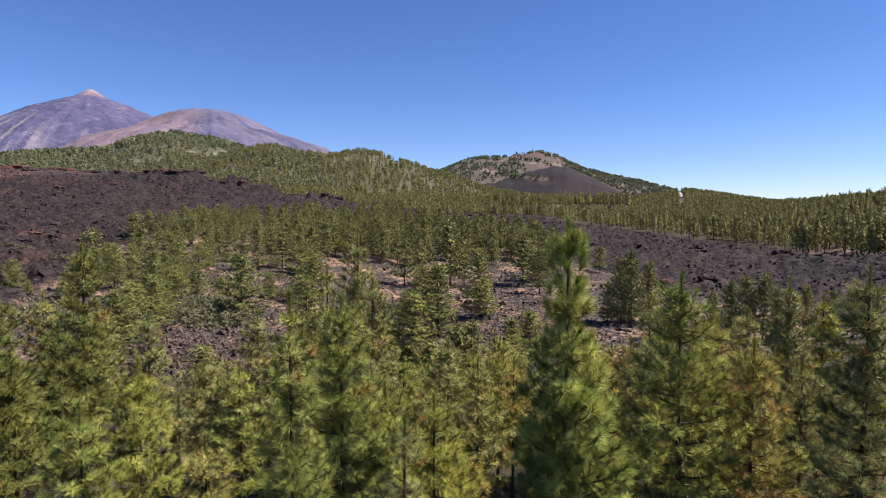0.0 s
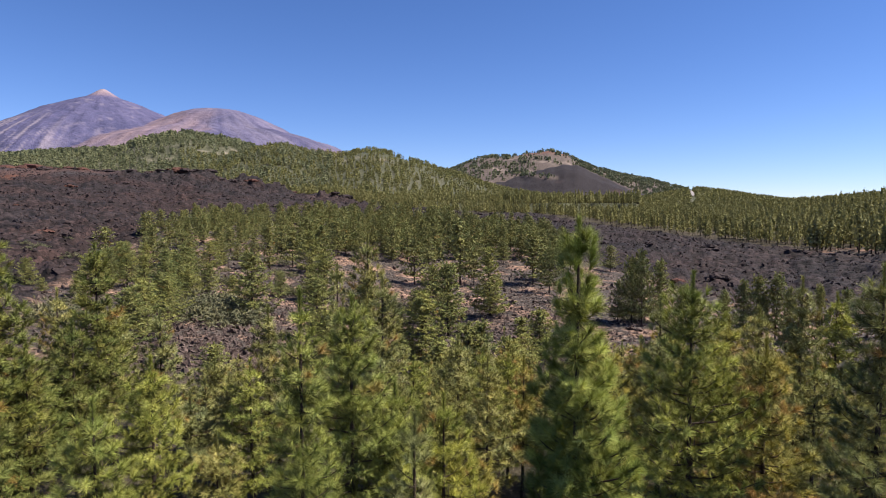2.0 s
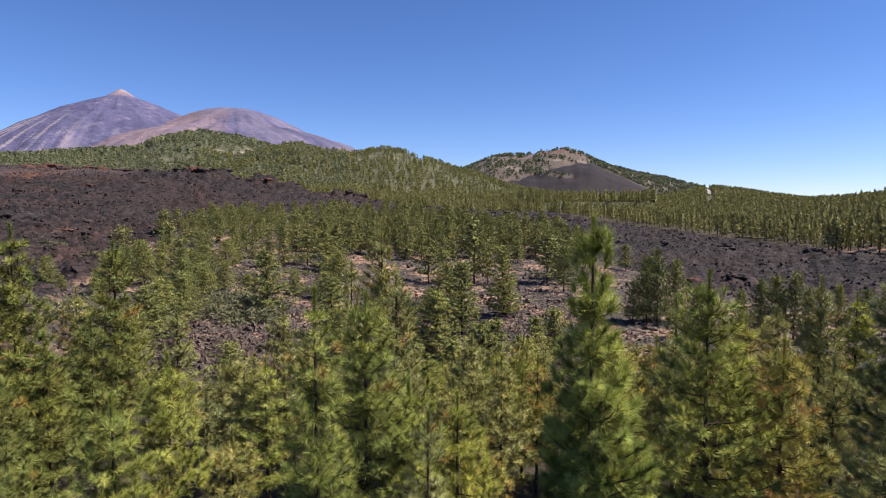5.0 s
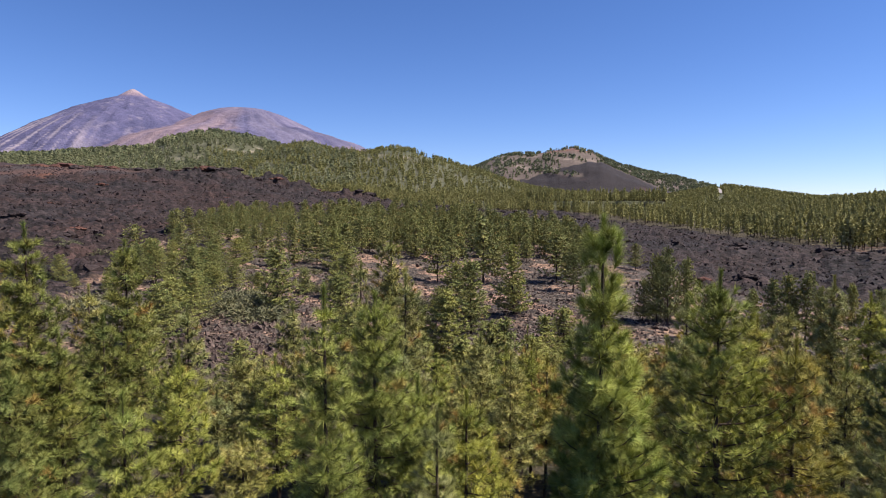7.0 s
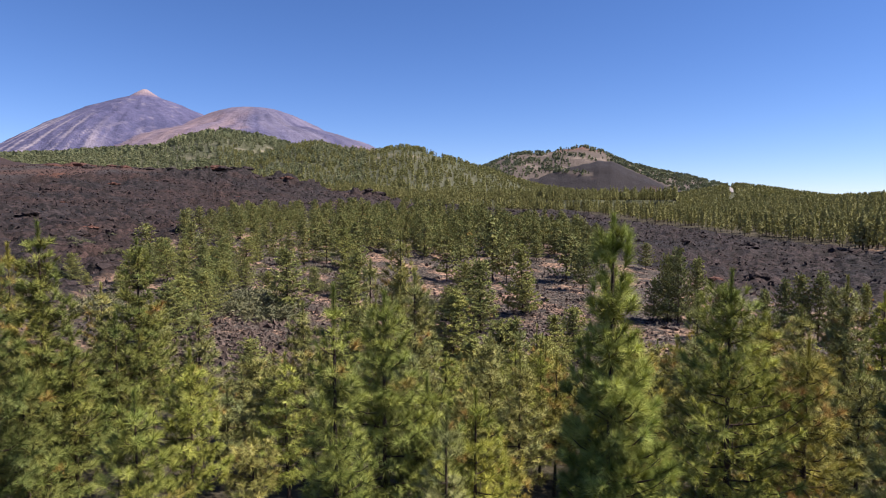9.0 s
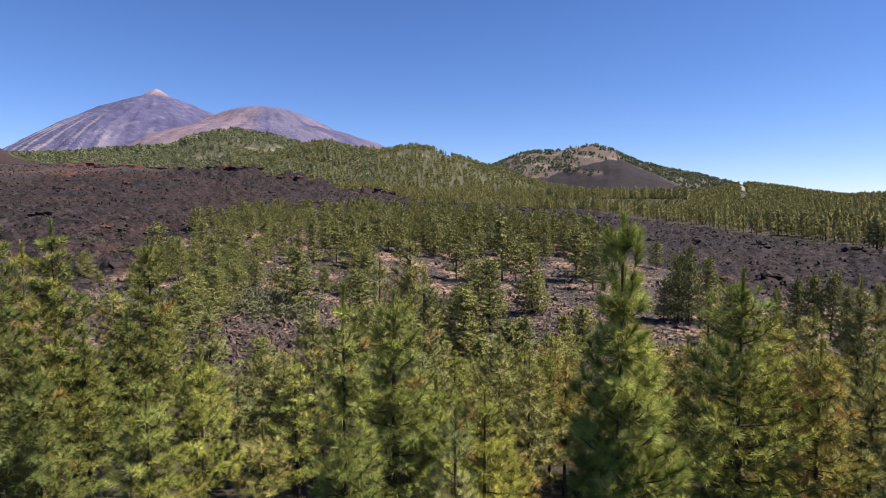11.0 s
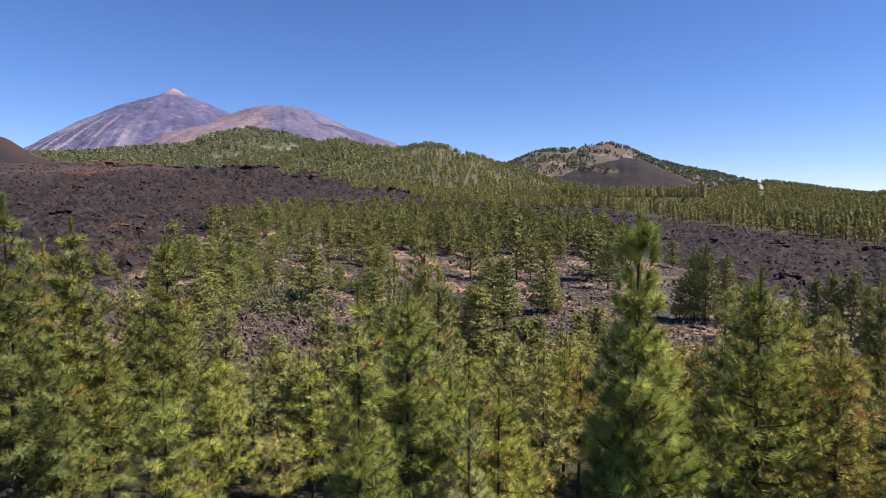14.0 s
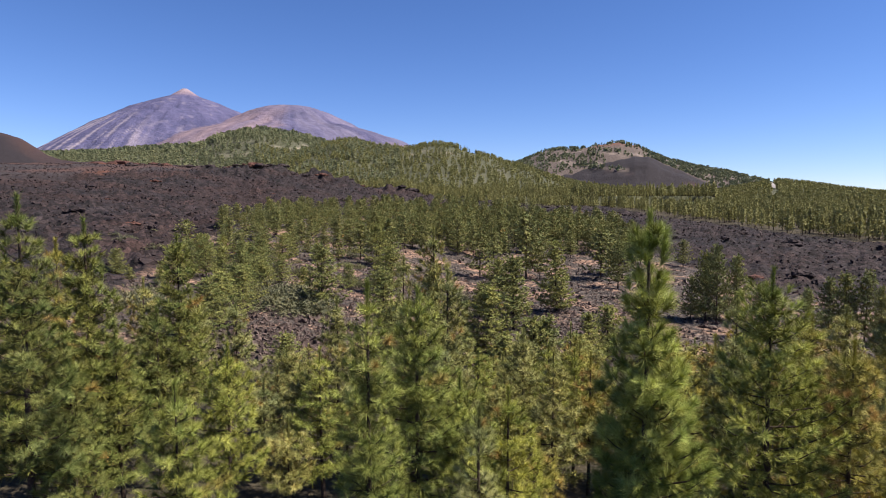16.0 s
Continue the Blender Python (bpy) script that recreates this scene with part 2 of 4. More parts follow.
def soil_share(x, y):
    az, r = polar(x, y)
    return smooth((r - 34) / 15) * (1 - smooth((r - 190) / 20))


def cinder_share(x, y):
    """1 on the smooth cinder apron below the red cone."""
    az, r = polar(x, y)
    return smooth((r - np.interp(az, [-46, -36, -31, -26, -23], [250, 270, 300, 345, 420])) / 60) * smooth((-22 - az) / 5) * smooth((500 - r) / 80)


def roughness(x, y):
    lava = lava_share(x, y)
    az, r = polar(x, y)
    clump = np.abs(value_noise(x, y, 7.0, 11, 4))
    broad = value_noise(x, y, 34.0, 12, 3)
    fine = value_noise(x, y, 2.4, 13, 3)
    field = 1.4 * broad + 2.4 * (0.35 - clump) + 1.3 * fine
    slope = 0.35 * value_noise(x, y, 9.0, 14, 3) + 0.22 * fine * smooth((r - 35) / 30)
    crags = 5.0 * np.maximum(0, value_noise(x, y, 13, 15, 4) - 0.1) * smooth((r - 200) / 120) * smooth((8 - az) / 14)
    field = (field + crags) * (1 - 0.85 * cinder_share(x, y))
    return lava * field * (1 + 0.7 * smooth((r - 260) / 120)) + (1 - lava) * slope * (1 - smooth((r - 400) / 200))


def crest_of(bearings, heights, seed, wobble):
    def crest(az):
        return np.interp(az, bearings, heights) + wobble * value_noise(az * 10.0, az * 0 + seed, 6.0, seed, 3)
    return crest


class Hill:
    """A ridge seen along the bearings: height of its crest, distance, how far it reaches to the front and back."""
    def __init__(self, bearings, heights, distance, front, back, foot, seed, wobble=0.0, power=1.0, rough=4.0, grain=60.0):
        self.span, self.crest = (bearings[0], bearings[-1]), crest_of(bearings, heights, seed, wobble)
        self.distance, self.front, self.back, self.foot = distance, front, back, foot
        self.seed, self.power, self.rough, self.grain = seed, power, rough, grain

    def ridge(self, az):
        return self.distance * (1 + 0.05 * value_noise(az, az * 0 + 3.3, 9.0, self.seed + 5, 2))

    def height(self, x, y):
        az, r = polar(x, y)
        u = r - self.ridge(az)
        u = np.where(u < 0, -u / self.front, u / self.back)
        top = self.crest(az)
        shape = (0.5 + 0.5 * np.cos(np.pi * np.clip(u, 0, 1))) ** self.power
        inside = smooth((az - self.span[0]) / 1.5) * smooth((self.span[1] - az) / 1.5)
        z = self.foot + (top - self.foot) * shape * inside
        z = z + self.rough * value_noise(x, y, self.grain, self.seed + 9, 4) * smooth(u * 3) * (1 - smooth((u - 0.75) * 4))
        return np.where((u > 1.02) | (inside <= 0), -999.0, z)


HILLS = {
    "plateau": Hill([-52, -38.5, -35.8, -32.2, -28.2, -25.3, -20, -14], [85, 90, 93, 102, 113, 118, 105, 70], 1400, 700, 500, 10, 21, 1.5),
    "wooded_hill_west": Hill([-38, -35.8, -32.2, -28.2, -25.3, -24.0, -22.6, -20.8, -18.0, -15.1, -11.6, -7.6, -4], [40, 62, 69, 76, 86, 96, 105, 110.5, 105, 96, 77, 55, 25], 1020, 560, 400, 14, 31, 1.5, 0.9, 5.0),
    "wooded_hill": Hill([-26, -19.5, -17.1, -15.1, -13.6, -12.4, -10.1, -7.5, -5.5, -4.1, -2.3, 0.8, 3.5, 6.1, 11.3, 16.3, 20], [15, 41, 56, 65.7, 71.5, 74, 68.6, 65, 69, 71, 65.7, 53.7, 43, 31, 12, 5, 0], 740, 380, 350, 5, 41, 0.8, 1.1, 3.0),
    "ridge": Hill([12, 18.7, 23.2, 24.1, 25.2, 26.3, 29.6, 31.6, 33.5, 35.9, 38.3, 44], [6, 9.6, 22, 27, 25, 23.3, 15, 9.6, 5, 2, 1.5, 1], 900, 560, 400, -4, 51, 0.7, 0.8, 2.0),
    "near_hill": Hill([31, 33, 34.6, 35.6, 36.6, 37.8, 38.8, 42, 46, 60], [-8, -7.5, -6.2, -4, -2.7, -0.6, 1.6, 8, 14, 16], 330, 150, 200, -17, 61, 0.5, 1.0, 1.0),
    "cone": Hill([0, 3.0, 4.5, 5.6, 8.7, 10.2, 12.0, 13.5, 14.7, 16.2, 18.6, 21.0, 23.3, 24.6, 27], [80, 108, 128, 140, 143, 151, 156, 148, 128.6, 110.6, 91, 75.6, 56.6, 41, 15], 1620, 620, 700, 0, 71, 1.2, 0.8, 5.0),
    "cinder_slope": Hill([4, 6.1, 8.7, 10.7, 12.3, 13.5, 14.5, 15.7, 17.7, 19.6, 21.0, 23], [52, 72, 82, 89, 99, 105, 102, 90, 68, 47, 30, 8], 1400, 480, 300, 0, 81, 3.5, 0.75, 9.0, 80.0),
    "red_cone": Hill([-62, -50, -44, -40.5, -39.2, -38.3, -37.6, -36.8, -35.8, -34.4, -33.1, -32.4, -31.4, -28], [72, 74, 66, 54, 52, 49, 44.4, 38.4, 34.7, 33, 34.5, 32, 28, 15], 560, 190, 250, 8, 91, 0.4, 0.7, 1.0),
}


def outcrop(x, y, z):
    """Share of pale rock that crops out of the black cinder."""
    az, r = polar(x, y)
    ragged = value_noise(x, y, 70, 83, 4)
    middle = np.interp(az, [6, 9, 12, 14, 16, 18, 21, 23], [86, 77, 68, 60, 66, 50, 30, 20])
    wide = np.interp(az, [7.5, 8.7, 12.0, 13.0, 14.5, 21], [0, 8, 7, 0, 0, 0])
    edge = np.interp(az, [14.8, 16, 21], [0, 6, 9])
    top = HILLS["cinder_slope"].crest(az)
    return np.maximum(smooth((wide - np.abs(z - middle) + 9 * ragged) / 4) * (wide > 0), smooth((z - top + edge + 7 * ragged) / 4) * (edge > 0))


# bearing, slope of sight, their half widths: rocky openings in the woods
OPENINGS = [(-24.4, 0.0905, 0.8, 0.003), (-20.9, 0.0935, 1.3, 0.004), (-19.0, 0.0885, 0.9, 0.005), (-17.6, 0.0875, 0.8, 0.004), (-16.5, 0.092, 0.7, 0.004),
            (-21.8, 0.082, 0.9, 0.003), (-23.6, 0.075, 0.7, 0.003), (-14.6, 0.083, 0.6, 0.003), (-6.9, 0.0835, 0.9, 0.0025), (-3.4, 0.0865, 1.2, 0.005), (-1.6, 0.081, 0.9, 0.006), (-5.6, 0.088, 0.6, 0.003)]


def opening(x, y, z):
    """Share of bare pale ground in the rocky openings of the wooded hills."""
    az, r = polar(x, y)
    ragged = 1 + 0.8 * value_noise(x, y, 30, 57, 3)
    total = 0.0
    for b, e, wb, we in OPENINGS:
        total = np.maximum(total, np.exp(-((az - b) / wb) ** 2 - ((z / np.maximum(r, 1) - e) / we) ** 2))
    return smooth((total * ragged - 0.3) * 3) * (r > 500)


def surface_height(x, y):
    z = base_height(x, y) + roughness(x, y)
    for h in HILLS.values():
        z = np.maximum(z, h.height(x, y))
    return z


# ---- mesh helpers ----
def mesh_of(name, verts, faces, materials, attributes=None, smooth_faces=False):
    """A mesh from arrays: verts (n, 3), faces (m, 3 or 4)."""
    me = bpy.data.meshes.new(name)
    verts, faces = np.asarray(verts, np.float32), np.asarray(faces, np.int32)
    side = faces.shape[1]
    me.vertices.add(len(verts))
    me.vertices.foreach_set("co", verts.ravel())
    me.loops.add(faces.size)
    me.loops.foreach_set("vertex_index", faces.ravel())
    me.polygons.add(len(faces))
    me.polygons.foreach_set("loop_start", np.arange(0, faces.size, side, dtype=np.int32))
    me.polygons.foreach_set("use_smooth", np.full(len(faces), smooth_faces))
    for m in materials:
        me.materials.append(m)
    for key, values in (attributes or {}).items():
        a = me.attributes.new(key, "FLOAT", "POINT")
        a.data.foreach_set("value", np.asarray(values, np.float32))
    me.update(calc_edges=True)
    return me


def polar_sheet(azs, radii):
    a, r = np.meshgrid(np.radians(azs), radii)
    x, y = r * np.sin(a), r * np.cos(a)
    n, m = len(radii), len(azs)
    i = (np.arange(n - 1)[:, None] * m + np.arange(m - 1)[None, :]).ravel()
    faces = np.stack([i, i + 1, i + m + 1, i + m], 1)[:, ::-1]
    return x.ravel(), y.ravel(), faces


def stepped(a, b, ratio):
    n = int(math.log(b / a) / math.log(ratio))
    return list(a * (b / a) ** (np.arange(n) / n))


# ---- ground ----
azs = list(range(-180, -44, 4)) + list(np.arange(-43, 43.01, 0.13)) + list(range(44, 181, 4))
radii = [0.0, 1.5] + stepped(3, 50, 1.05) + stepped(50, 430, 1.015) + stepped(430, 4900, 1.05) + [4950]
gx, gy, gf = polar_sheet(azs, radii)
gaz, gr = polar(gx, gy)
gz = base_height(gx, gy) + roughness(gx, gy)
cinder = cinder_share(gx, gy)
rust = cinder * smooth((value_noise(gx, gy, 40, 5, 3) + 0.1) * 3) * 0.9
ground = new("ground", mesh_of("ground", np.stack([gx, gy, gz], 1), gf, [GROUND],
             {"lava": lava_share(gx, gy), "soil": soil_share(gx, gy), "cinder": cinder * 0.8, "rust": np.maximum(rust * 0.28, 1.0 * np.exp(-((gaz + 33.2 - (gr - 315) * 0.02) / 1.1) ** 2 - ((gr - 312) / 36) ** 2)), "brown": 0.4 + 0.4 * smooth((4 - gaz) / 22)}, True))
tagged(ground, "rough dark lava field and pinkish stony slope", "ground", kind="structure")

# ---- hills ----
HILL_TAGS = {
    "plateau": ("far wooded plateau below the volcano", HILL), "wooded_hill_west": ("rounded hill covered with pine wood and pale outcrops", HILL),
    "wooded_hill": ("long hill covered with dense green pine wood", HILL), "ridge": ("low wooded ridge on the skyline", HILL),
    "near_hill": ("gentle slope under tall pine wood", HILL), "cone": ("volcanic hill with reddish top and scattered pines", CONE),
    "cinder_slope": ("smooth bare slope of black cinder", CONE), "red_cone": ("dark cinder cone with rust-red flank", CONE),
}
for name, h in HILLS.items():
    lo, hi = max(h.span[0], -62), min(h.span[1], 60)
    hx, hy, hf = polar_sheet(np.arange(lo, hi + 0.01, 0.25), np.linspace(h.distance * 0.95 - h.front, h.distance * 1.05 + h.back, 90))
    hz = np.maximum(h.height(hx, hy), h.foot - 30)
    az, r = polar(hx, hy)
    extra = {"bare": np.maximum(1.0 if name == "cone" else 0.12, 1.1 * opening(hx, hy, hz)), "cinder": np.zeros(len(hx)), "rust": np.zeros(len(hx))}
    if name == "cinder_slope":
        extra["cinder"] = 1 - outcrop(hx, hy, hz)
        extra["rust"] = 0.25 * smooth((value_noise(hx, hy, 60, 84, 3) - 0.15) * 3)
        extra["bare"] *= 2
    if name == "red_cone":
        extra["cinder"] = np.ones(len(hx))
        extra["rust"] = smooth((value_noise(hx, hy, 45, 6, 4) + 0.1) * 3) * 0.12 + 0.14 * smooth((hz - 30) / 14) * smooth((az + 40) / 3)
        extra["bare"] *= 0
    if name == "cone":
        extra["rust"] = smooth((hz - 128) / 20) * smooth((az - 8) / 2) * smooth((16 - az) / 2) * (0.8 + 0.4 * value_noise(hx, hy, 50, 85, 3))
    ob = new(name, mesh_of(name, np.stack([hx, hy, hz], 1), hf, [HILL_TAGS[name][1]], extra, True))
    tagged(ob, HILL_TAGS[name][0], "hill", kind="structure")


# ---- volcano ----
def volcano():
    """Two cones, the sharp one behind the broad one."""
    x, y, f = polar_sheet(np.arange(-52, 4, 0.15), np.linspace(3000, 4700, 120))
    def cone(bearing, distance, reach, heights, seed):
        dx, dy = x - distance * math.sin(radians(bearing)), y - distance * math.cos(radians(bearing))
        d, phi = np.hypot(dx, dy), np.degrees(np.arctan2(dx, -dy))
        d = d * (1 + 0.02 * value_noise(phi, phi * 0 + 1.7, 25.0, seed, 2))
        h = np.interp(d, reach, heights)
        ribs = np.abs(value_noise(phi, d * 0.012, 7.0, seed + 1, 4)) - 0.3
        h = h + smooth((d - 40) / 350) * (ribs * 15 + 9 * value_noise(x, y, 110, seed + 2, 5))
        return h, d, phi
    main, d1, phi1 = cone(-26.6, 4100, [0, 18, 50, 90, 165, 340, 500, 650, 715, 870, 1150, 1500], [714, 708, 686, 660, 634, 562, 480, 390, 346, 235, 90, -40], 7)
    second, d2, phi2 = cone(-17.9, 3800, [0, 75, 150, 250, 340, 440, 540, 680, 1100, 1400], [580, 586, 574, 540, 497, 446, 420, 380, 160, -40], 12)
    z = np.maximum(main, second)
    streak = value_noise(phi1, d1 * 0.004, 1.9, 15, 2) + 0.2 * value_noise(x, y, 120, 18, 3)
    pale = smooth((streak - 0.0) * 5) * smooth((d1 - 330) / 260) * smooth((-28.5 - polar(x, y)[0]) / 4) * 0.5
    pale = np.maximum(pale, smooth((z - 650) / 60) * 0.28) * (main >= second)
    pale = np.maximum(pale, smooth((value_noise(x, y, 45, 19, 3) - 0.35) * 5) * 0.15 * (main >= second))
    pale = np.maximum(pale, 0.16 * (second > main) * (0.6 + 0.6 * value_noise(phi2, d2 * 0.01, 5.0, 20, 3)))
    bearing = polar(x, y)[0]
    ochre = (second > main) * smooth((-18.2 - bearing + 1.8 * value_noise(x, y, 160, 16, 4)) / 2.2) * (0.5 + 0.35 * value_noise(phi2, d2 * 0.012, 6.0, 26, 3))
    ochre = np.maximum(ochre, 0.45 * smooth((z - 640) / 50) * (main >= second))
    ochre = np.maximum(ochre, 0.7 * smooth((330 - z + 60 * value_noise(x, y, 200, 17, 3)) / 60) * smooth((bearing + 30) / 3))
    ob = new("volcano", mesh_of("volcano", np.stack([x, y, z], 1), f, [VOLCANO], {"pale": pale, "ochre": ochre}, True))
    tagged(ob, "distant volcano, haze-tinted purple-grey, with pale summit and ochre shoulder", "mountain", kind="structure")


volcano()


# ---- pines ----
def blades(rng, centres, axes, count, length, width, spread_low, spread_high, droop):
    """Needles round shoot tips: for each tip count thin triangles that fan out from its axis."""
    n = len(centres)
    axes = axes / np.linalg.norm(axes, axis=1, keepdims=True)
    helper = np.where(np.abs(axes[:, 2:]) < 0.9, [[0, 0, 1]], [[1, 0, 0]])
    e1 = np.cross(axes, helper)
    e1 /= np.linalg.norm(e1, axis=1, keepdims=True)
    e2 = np.cross(axes, e1)
    th = np.radians(rng.uniform(spread_low, spread_high, (n, count)))
    ph = rng.uniform(0, 2 * np.pi, (n, count))
    way = (np.cos(th)[..., None] * axes[:, None] + np.sin(th)[..., None] * (np.cos(ph)[..., None] * e1[:, None] + np.sin(ph)[..., None] * e2[:, None]))
    ln = length * rng.uniform(0.7, 1.1, (n, count, 1))
    start = centres[:, None] - axes[:, None] * ln * rng.uniform(0.0, 0.55, (n, count, 1))
    tip = start + way * ln
    tip[..., 2] -= droop * ln[..., 0]
    side = np.cross(way, axes[:, None] + 0.35 * rng.normal(size=(n, count, 3)))
    side /= np.linalg.norm(side, axis=2, keepdims=True) + 1e-9
    side *= width * 0.5
    return np.stack([start + side, start - side, tip], 2).reshape(-1, 3)


def tube(points, radii, sides=6):
    """A tapered tube along points."""
    points = np.asarray(points, float)
    way = np.gradient(points, axis=0)
    way /= np.linalg.norm(way, axis=1, keepdims=True)
    helper = np.where(np.abs(way[:, 2:]) < 0.9, [[0, 0, 1]], [[1, 0, 0]])
    e1 = np.cross(way, helper)
    e1 /= np.linalg.norm(e1, axis=1, keepdims=True)
    e2 = np.cross(way, e1)
    a = np.arange(sides) * 2 * np.pi / sides
    v = points[:, None] + np.asarray(radii)[:, None, None] * (np.cos(a)[None, :, None] * e1[:, None] + np.sin(a)[None, :, None] * e2[:, None])
    n = len(points)
    i = np.arange(n - 1)[:, None] * sides + np.arange(sides)[None, :]
    j = np.arange(n - 1)[:, None] * sides + (np.arange(sides)[None, :] + 1) % sides
    f = np.stack([i, j, j + sides, i + sides], 2).reshape(-1, 4)
    return v.reshape(-1, 3), f


def joined(pieces):
    vs, fs, k = [], [], 0
    for v, f in pieces:
        vs.append(v)
        fs.append(f + k)
        k += len(v)
    return np.concatenate(vs), np.concatenate(fs)


def pine_shape(seed, height, width, low, step, arms, count, length, blade, full=0.75, dry=0.03, lean=0.012, fall=0.12, shoot=0.3, hearts=8, gaps=0.06, leader=0.5, steep=0.0, wide_open=80):
    """Arrays of one pine, its foot at the origin: trunk, limbs in whorls, and a brush of needles on every shoot.
    low: where the crown begins; full: how far down the crown is widest, from 0 at its top to 1 at its foot."""
    rng = np.random.RandomState(seed)
    zs = np.linspace(-0.4, height, 12)
    bend = lean * height * np.array([math.sin(seed), math.cos(seed * 1.7)])
    line = np.stack([bend[0] * np.sin(zs / height * 2.2), bend[1] * np.sin(zs / height * 1.7), zs], 1)
    base = 0.0105 * height + 0.015
    trunk = tube(line, np.linspace(base, 0.014, 12) * np.where(zs < 0.3, 1.25, 1.0), 8)
    lobe = rng.uniform(0, 6.283, 4)
    limbs, tips, ways, cores, outs, dried, tones = [], [], [], [], [], [], []

    def brush(at, way, old, tone):
        tips.append(at)
        ways.append(way)
        dried.append(old)
        tones.append(np.clip(tone + 0.22 * rng.normal(), 0, 1))

    z = low
    while z < height - leader:
        u = (height - z) / (height - low)
        reach = width * 0.5 * np.interp(u, [0, 0.08, 0.28, 0.55, full, 1], [0.05, 0.2, 0.44, 0.72, 1.0, 0.9])
        core = np.array([np.interp(z, zs, line[:, 0]), np.interp(z, zs, line[:, 1]), z])
        turn = rng.uniform(0, 6.283)
        many = max(4, arms + rng.randint(-1, 2))
        for k in range(many):
            if rng.rand() < gaps:
                continue
            ang = turn + k * 6.283 / many + rng.uniform(-0.3, 0.3)
            uneven = 1 + 0.15 * math.sin(2 * ang + lobe[0] + z * 1.1) + 0.13 * math.sin(ang + lobe[1] - z * 0.7) + 0.10 * math.sin(3 * ang + lobe[2] + z * 2.3)
            far = max(0.22, reach * uneven * rng.uniform(0.78, 1.1))
            rise = math.tan(radians(np.interp(u, [0, 0.3, 1], [52, 26, 4]) + steep + rng.uniform(-9, 9)))
            out, across = np.array([math.cos(ang), math.sin(ang), 0.0]), np.array([-math.sin(ang), math.cos(ang), 0.0])
            start = core + (0, 0, rng.uniform(-0.12, 0.12))
            sway = rng.normal() * 0.10 * far

            def along(s):
                return start + out * far * s + across * sway * s * s + np.array([0, 0, far * (rise * s * 0.8 + 0.20 * s ** 3 - 0.06 * math.sin(3.1 * s))])

            if far > 0.3:
                limbs.append(tube([along(s) for s in (0, 0.35, 0.7, 1.0)], np.array([1.0, 0.75, 0.5, 0.25]) * (0.010 + 0.011 * far), 4))
            old = rng.uniform(0.35, 0.95) if rng.rand() < dry else rng.uniform(0, 0.1)
            tone = rng.uniform(0.15, 0.8)
            if far > 0.34:
                cores.extend([along(0.22), along(0.5)])
                outs.extend([out + (0, 0, 0.6), out + (0, 0, 0.3)])
            s, first = 1.0, True
            while s * far > 0.16 and s > 0.26:
                at, way = along(s), along(s) - along(s - 0.15)
                way = way / np.linalg.norm(way)
                if first:
                    brush(at, way + (0, 0, 0.45) + rng.normal(size=3) * 0.12, old, tone + 0.12)
                else:
                    for side in (-1, 1):
                        if rng.rand() < 0.16:
                            continue
                        run = shoot * rng.uniform(0.55, 1.25) * np.interp(s, [0.3, 0.7, 1], [1.25, 1.1, 0.75])
                        way2 = way * 0.65 + across * side * 0.75 + np.array([0, 0, 0.25]) + rng.normal(size=3) * 0.16
                        way2 /= np.linalg.norm(way2)
                        brush(at + way2 * run, way2 + (0, 0, 0.5), old, tone)
                s -= shoot * rng.uniform(0.75, 1.1) / far
                first = False
        z += step * rng.uniform(0.8, 1.2) * np.interp(u, [0.1, 0.35], [0.65, 1.0])
    top = line[-1]
    for k in range(5):
        a = 6.283 * k / 5 + rng.uniform(-0.3, 0.3)
        brush(top + (0.10 * math.cos(a), 0.10 * math.sin(a), -0.55 * leader - 0.1), np.array([math.cos(a), math.sin(a), 1.8]), 0.0, 0.5)
    candle = blades(rng, np.array([top - (0, 0, 0.12 * k - 0.05) for k in range(6)]), np.tile([0.02, 0.0, 1.0], (6, 1)), count, length * 0.85, blade, 5, 42, 0.0)
    nv = np.concatenate([candle, blades(rng, np.array(tips), np.array(ways), count, length, blade, 6, wide_open, fall)])
    share, tone = np.repeat([0.0] * 6 + dried, count * 3), np.repeat([0.4] * 6 + tones, count * 3)
    if hearts and cores:
        heart = blades(rng, np.array(cores), np.array(outs), hearts, length * 1.15, blade * 2.2, 15, 110, fall)
        nv, share, tone = np.concatenate([nv, heart]), np.concatenate([share, np.full(len(heart), 0.12)]), np.concatenate([tone, np.full(len(heart), 0.3)])
    return trunk, limbs, nv, (share, tone)


def flakes(rng, centres, faces, length, width):
    """One small needle spray at each centre, lying across the way that it faces."""
    n = len(centres)
    faces = faces / np.linalg.norm(faces, axis=1, keepdims=True)
    p = np.cross(faces, rng.normal(size=(n, 3)))
    p /= np.linalg.norm(p, axis=1, keepdims=True) + 1e-9
    q = np.cross(faces, p)
    k = rng.uniform(0.75, 1.25, (n, 1))
    p, q = p * length * k, q * width * k * 0.5
    return np.stack([centres + p * 0.6, centres - p * 0.4 + q, centres - p * 0.4 - q], 1).reshape(-1, 3)


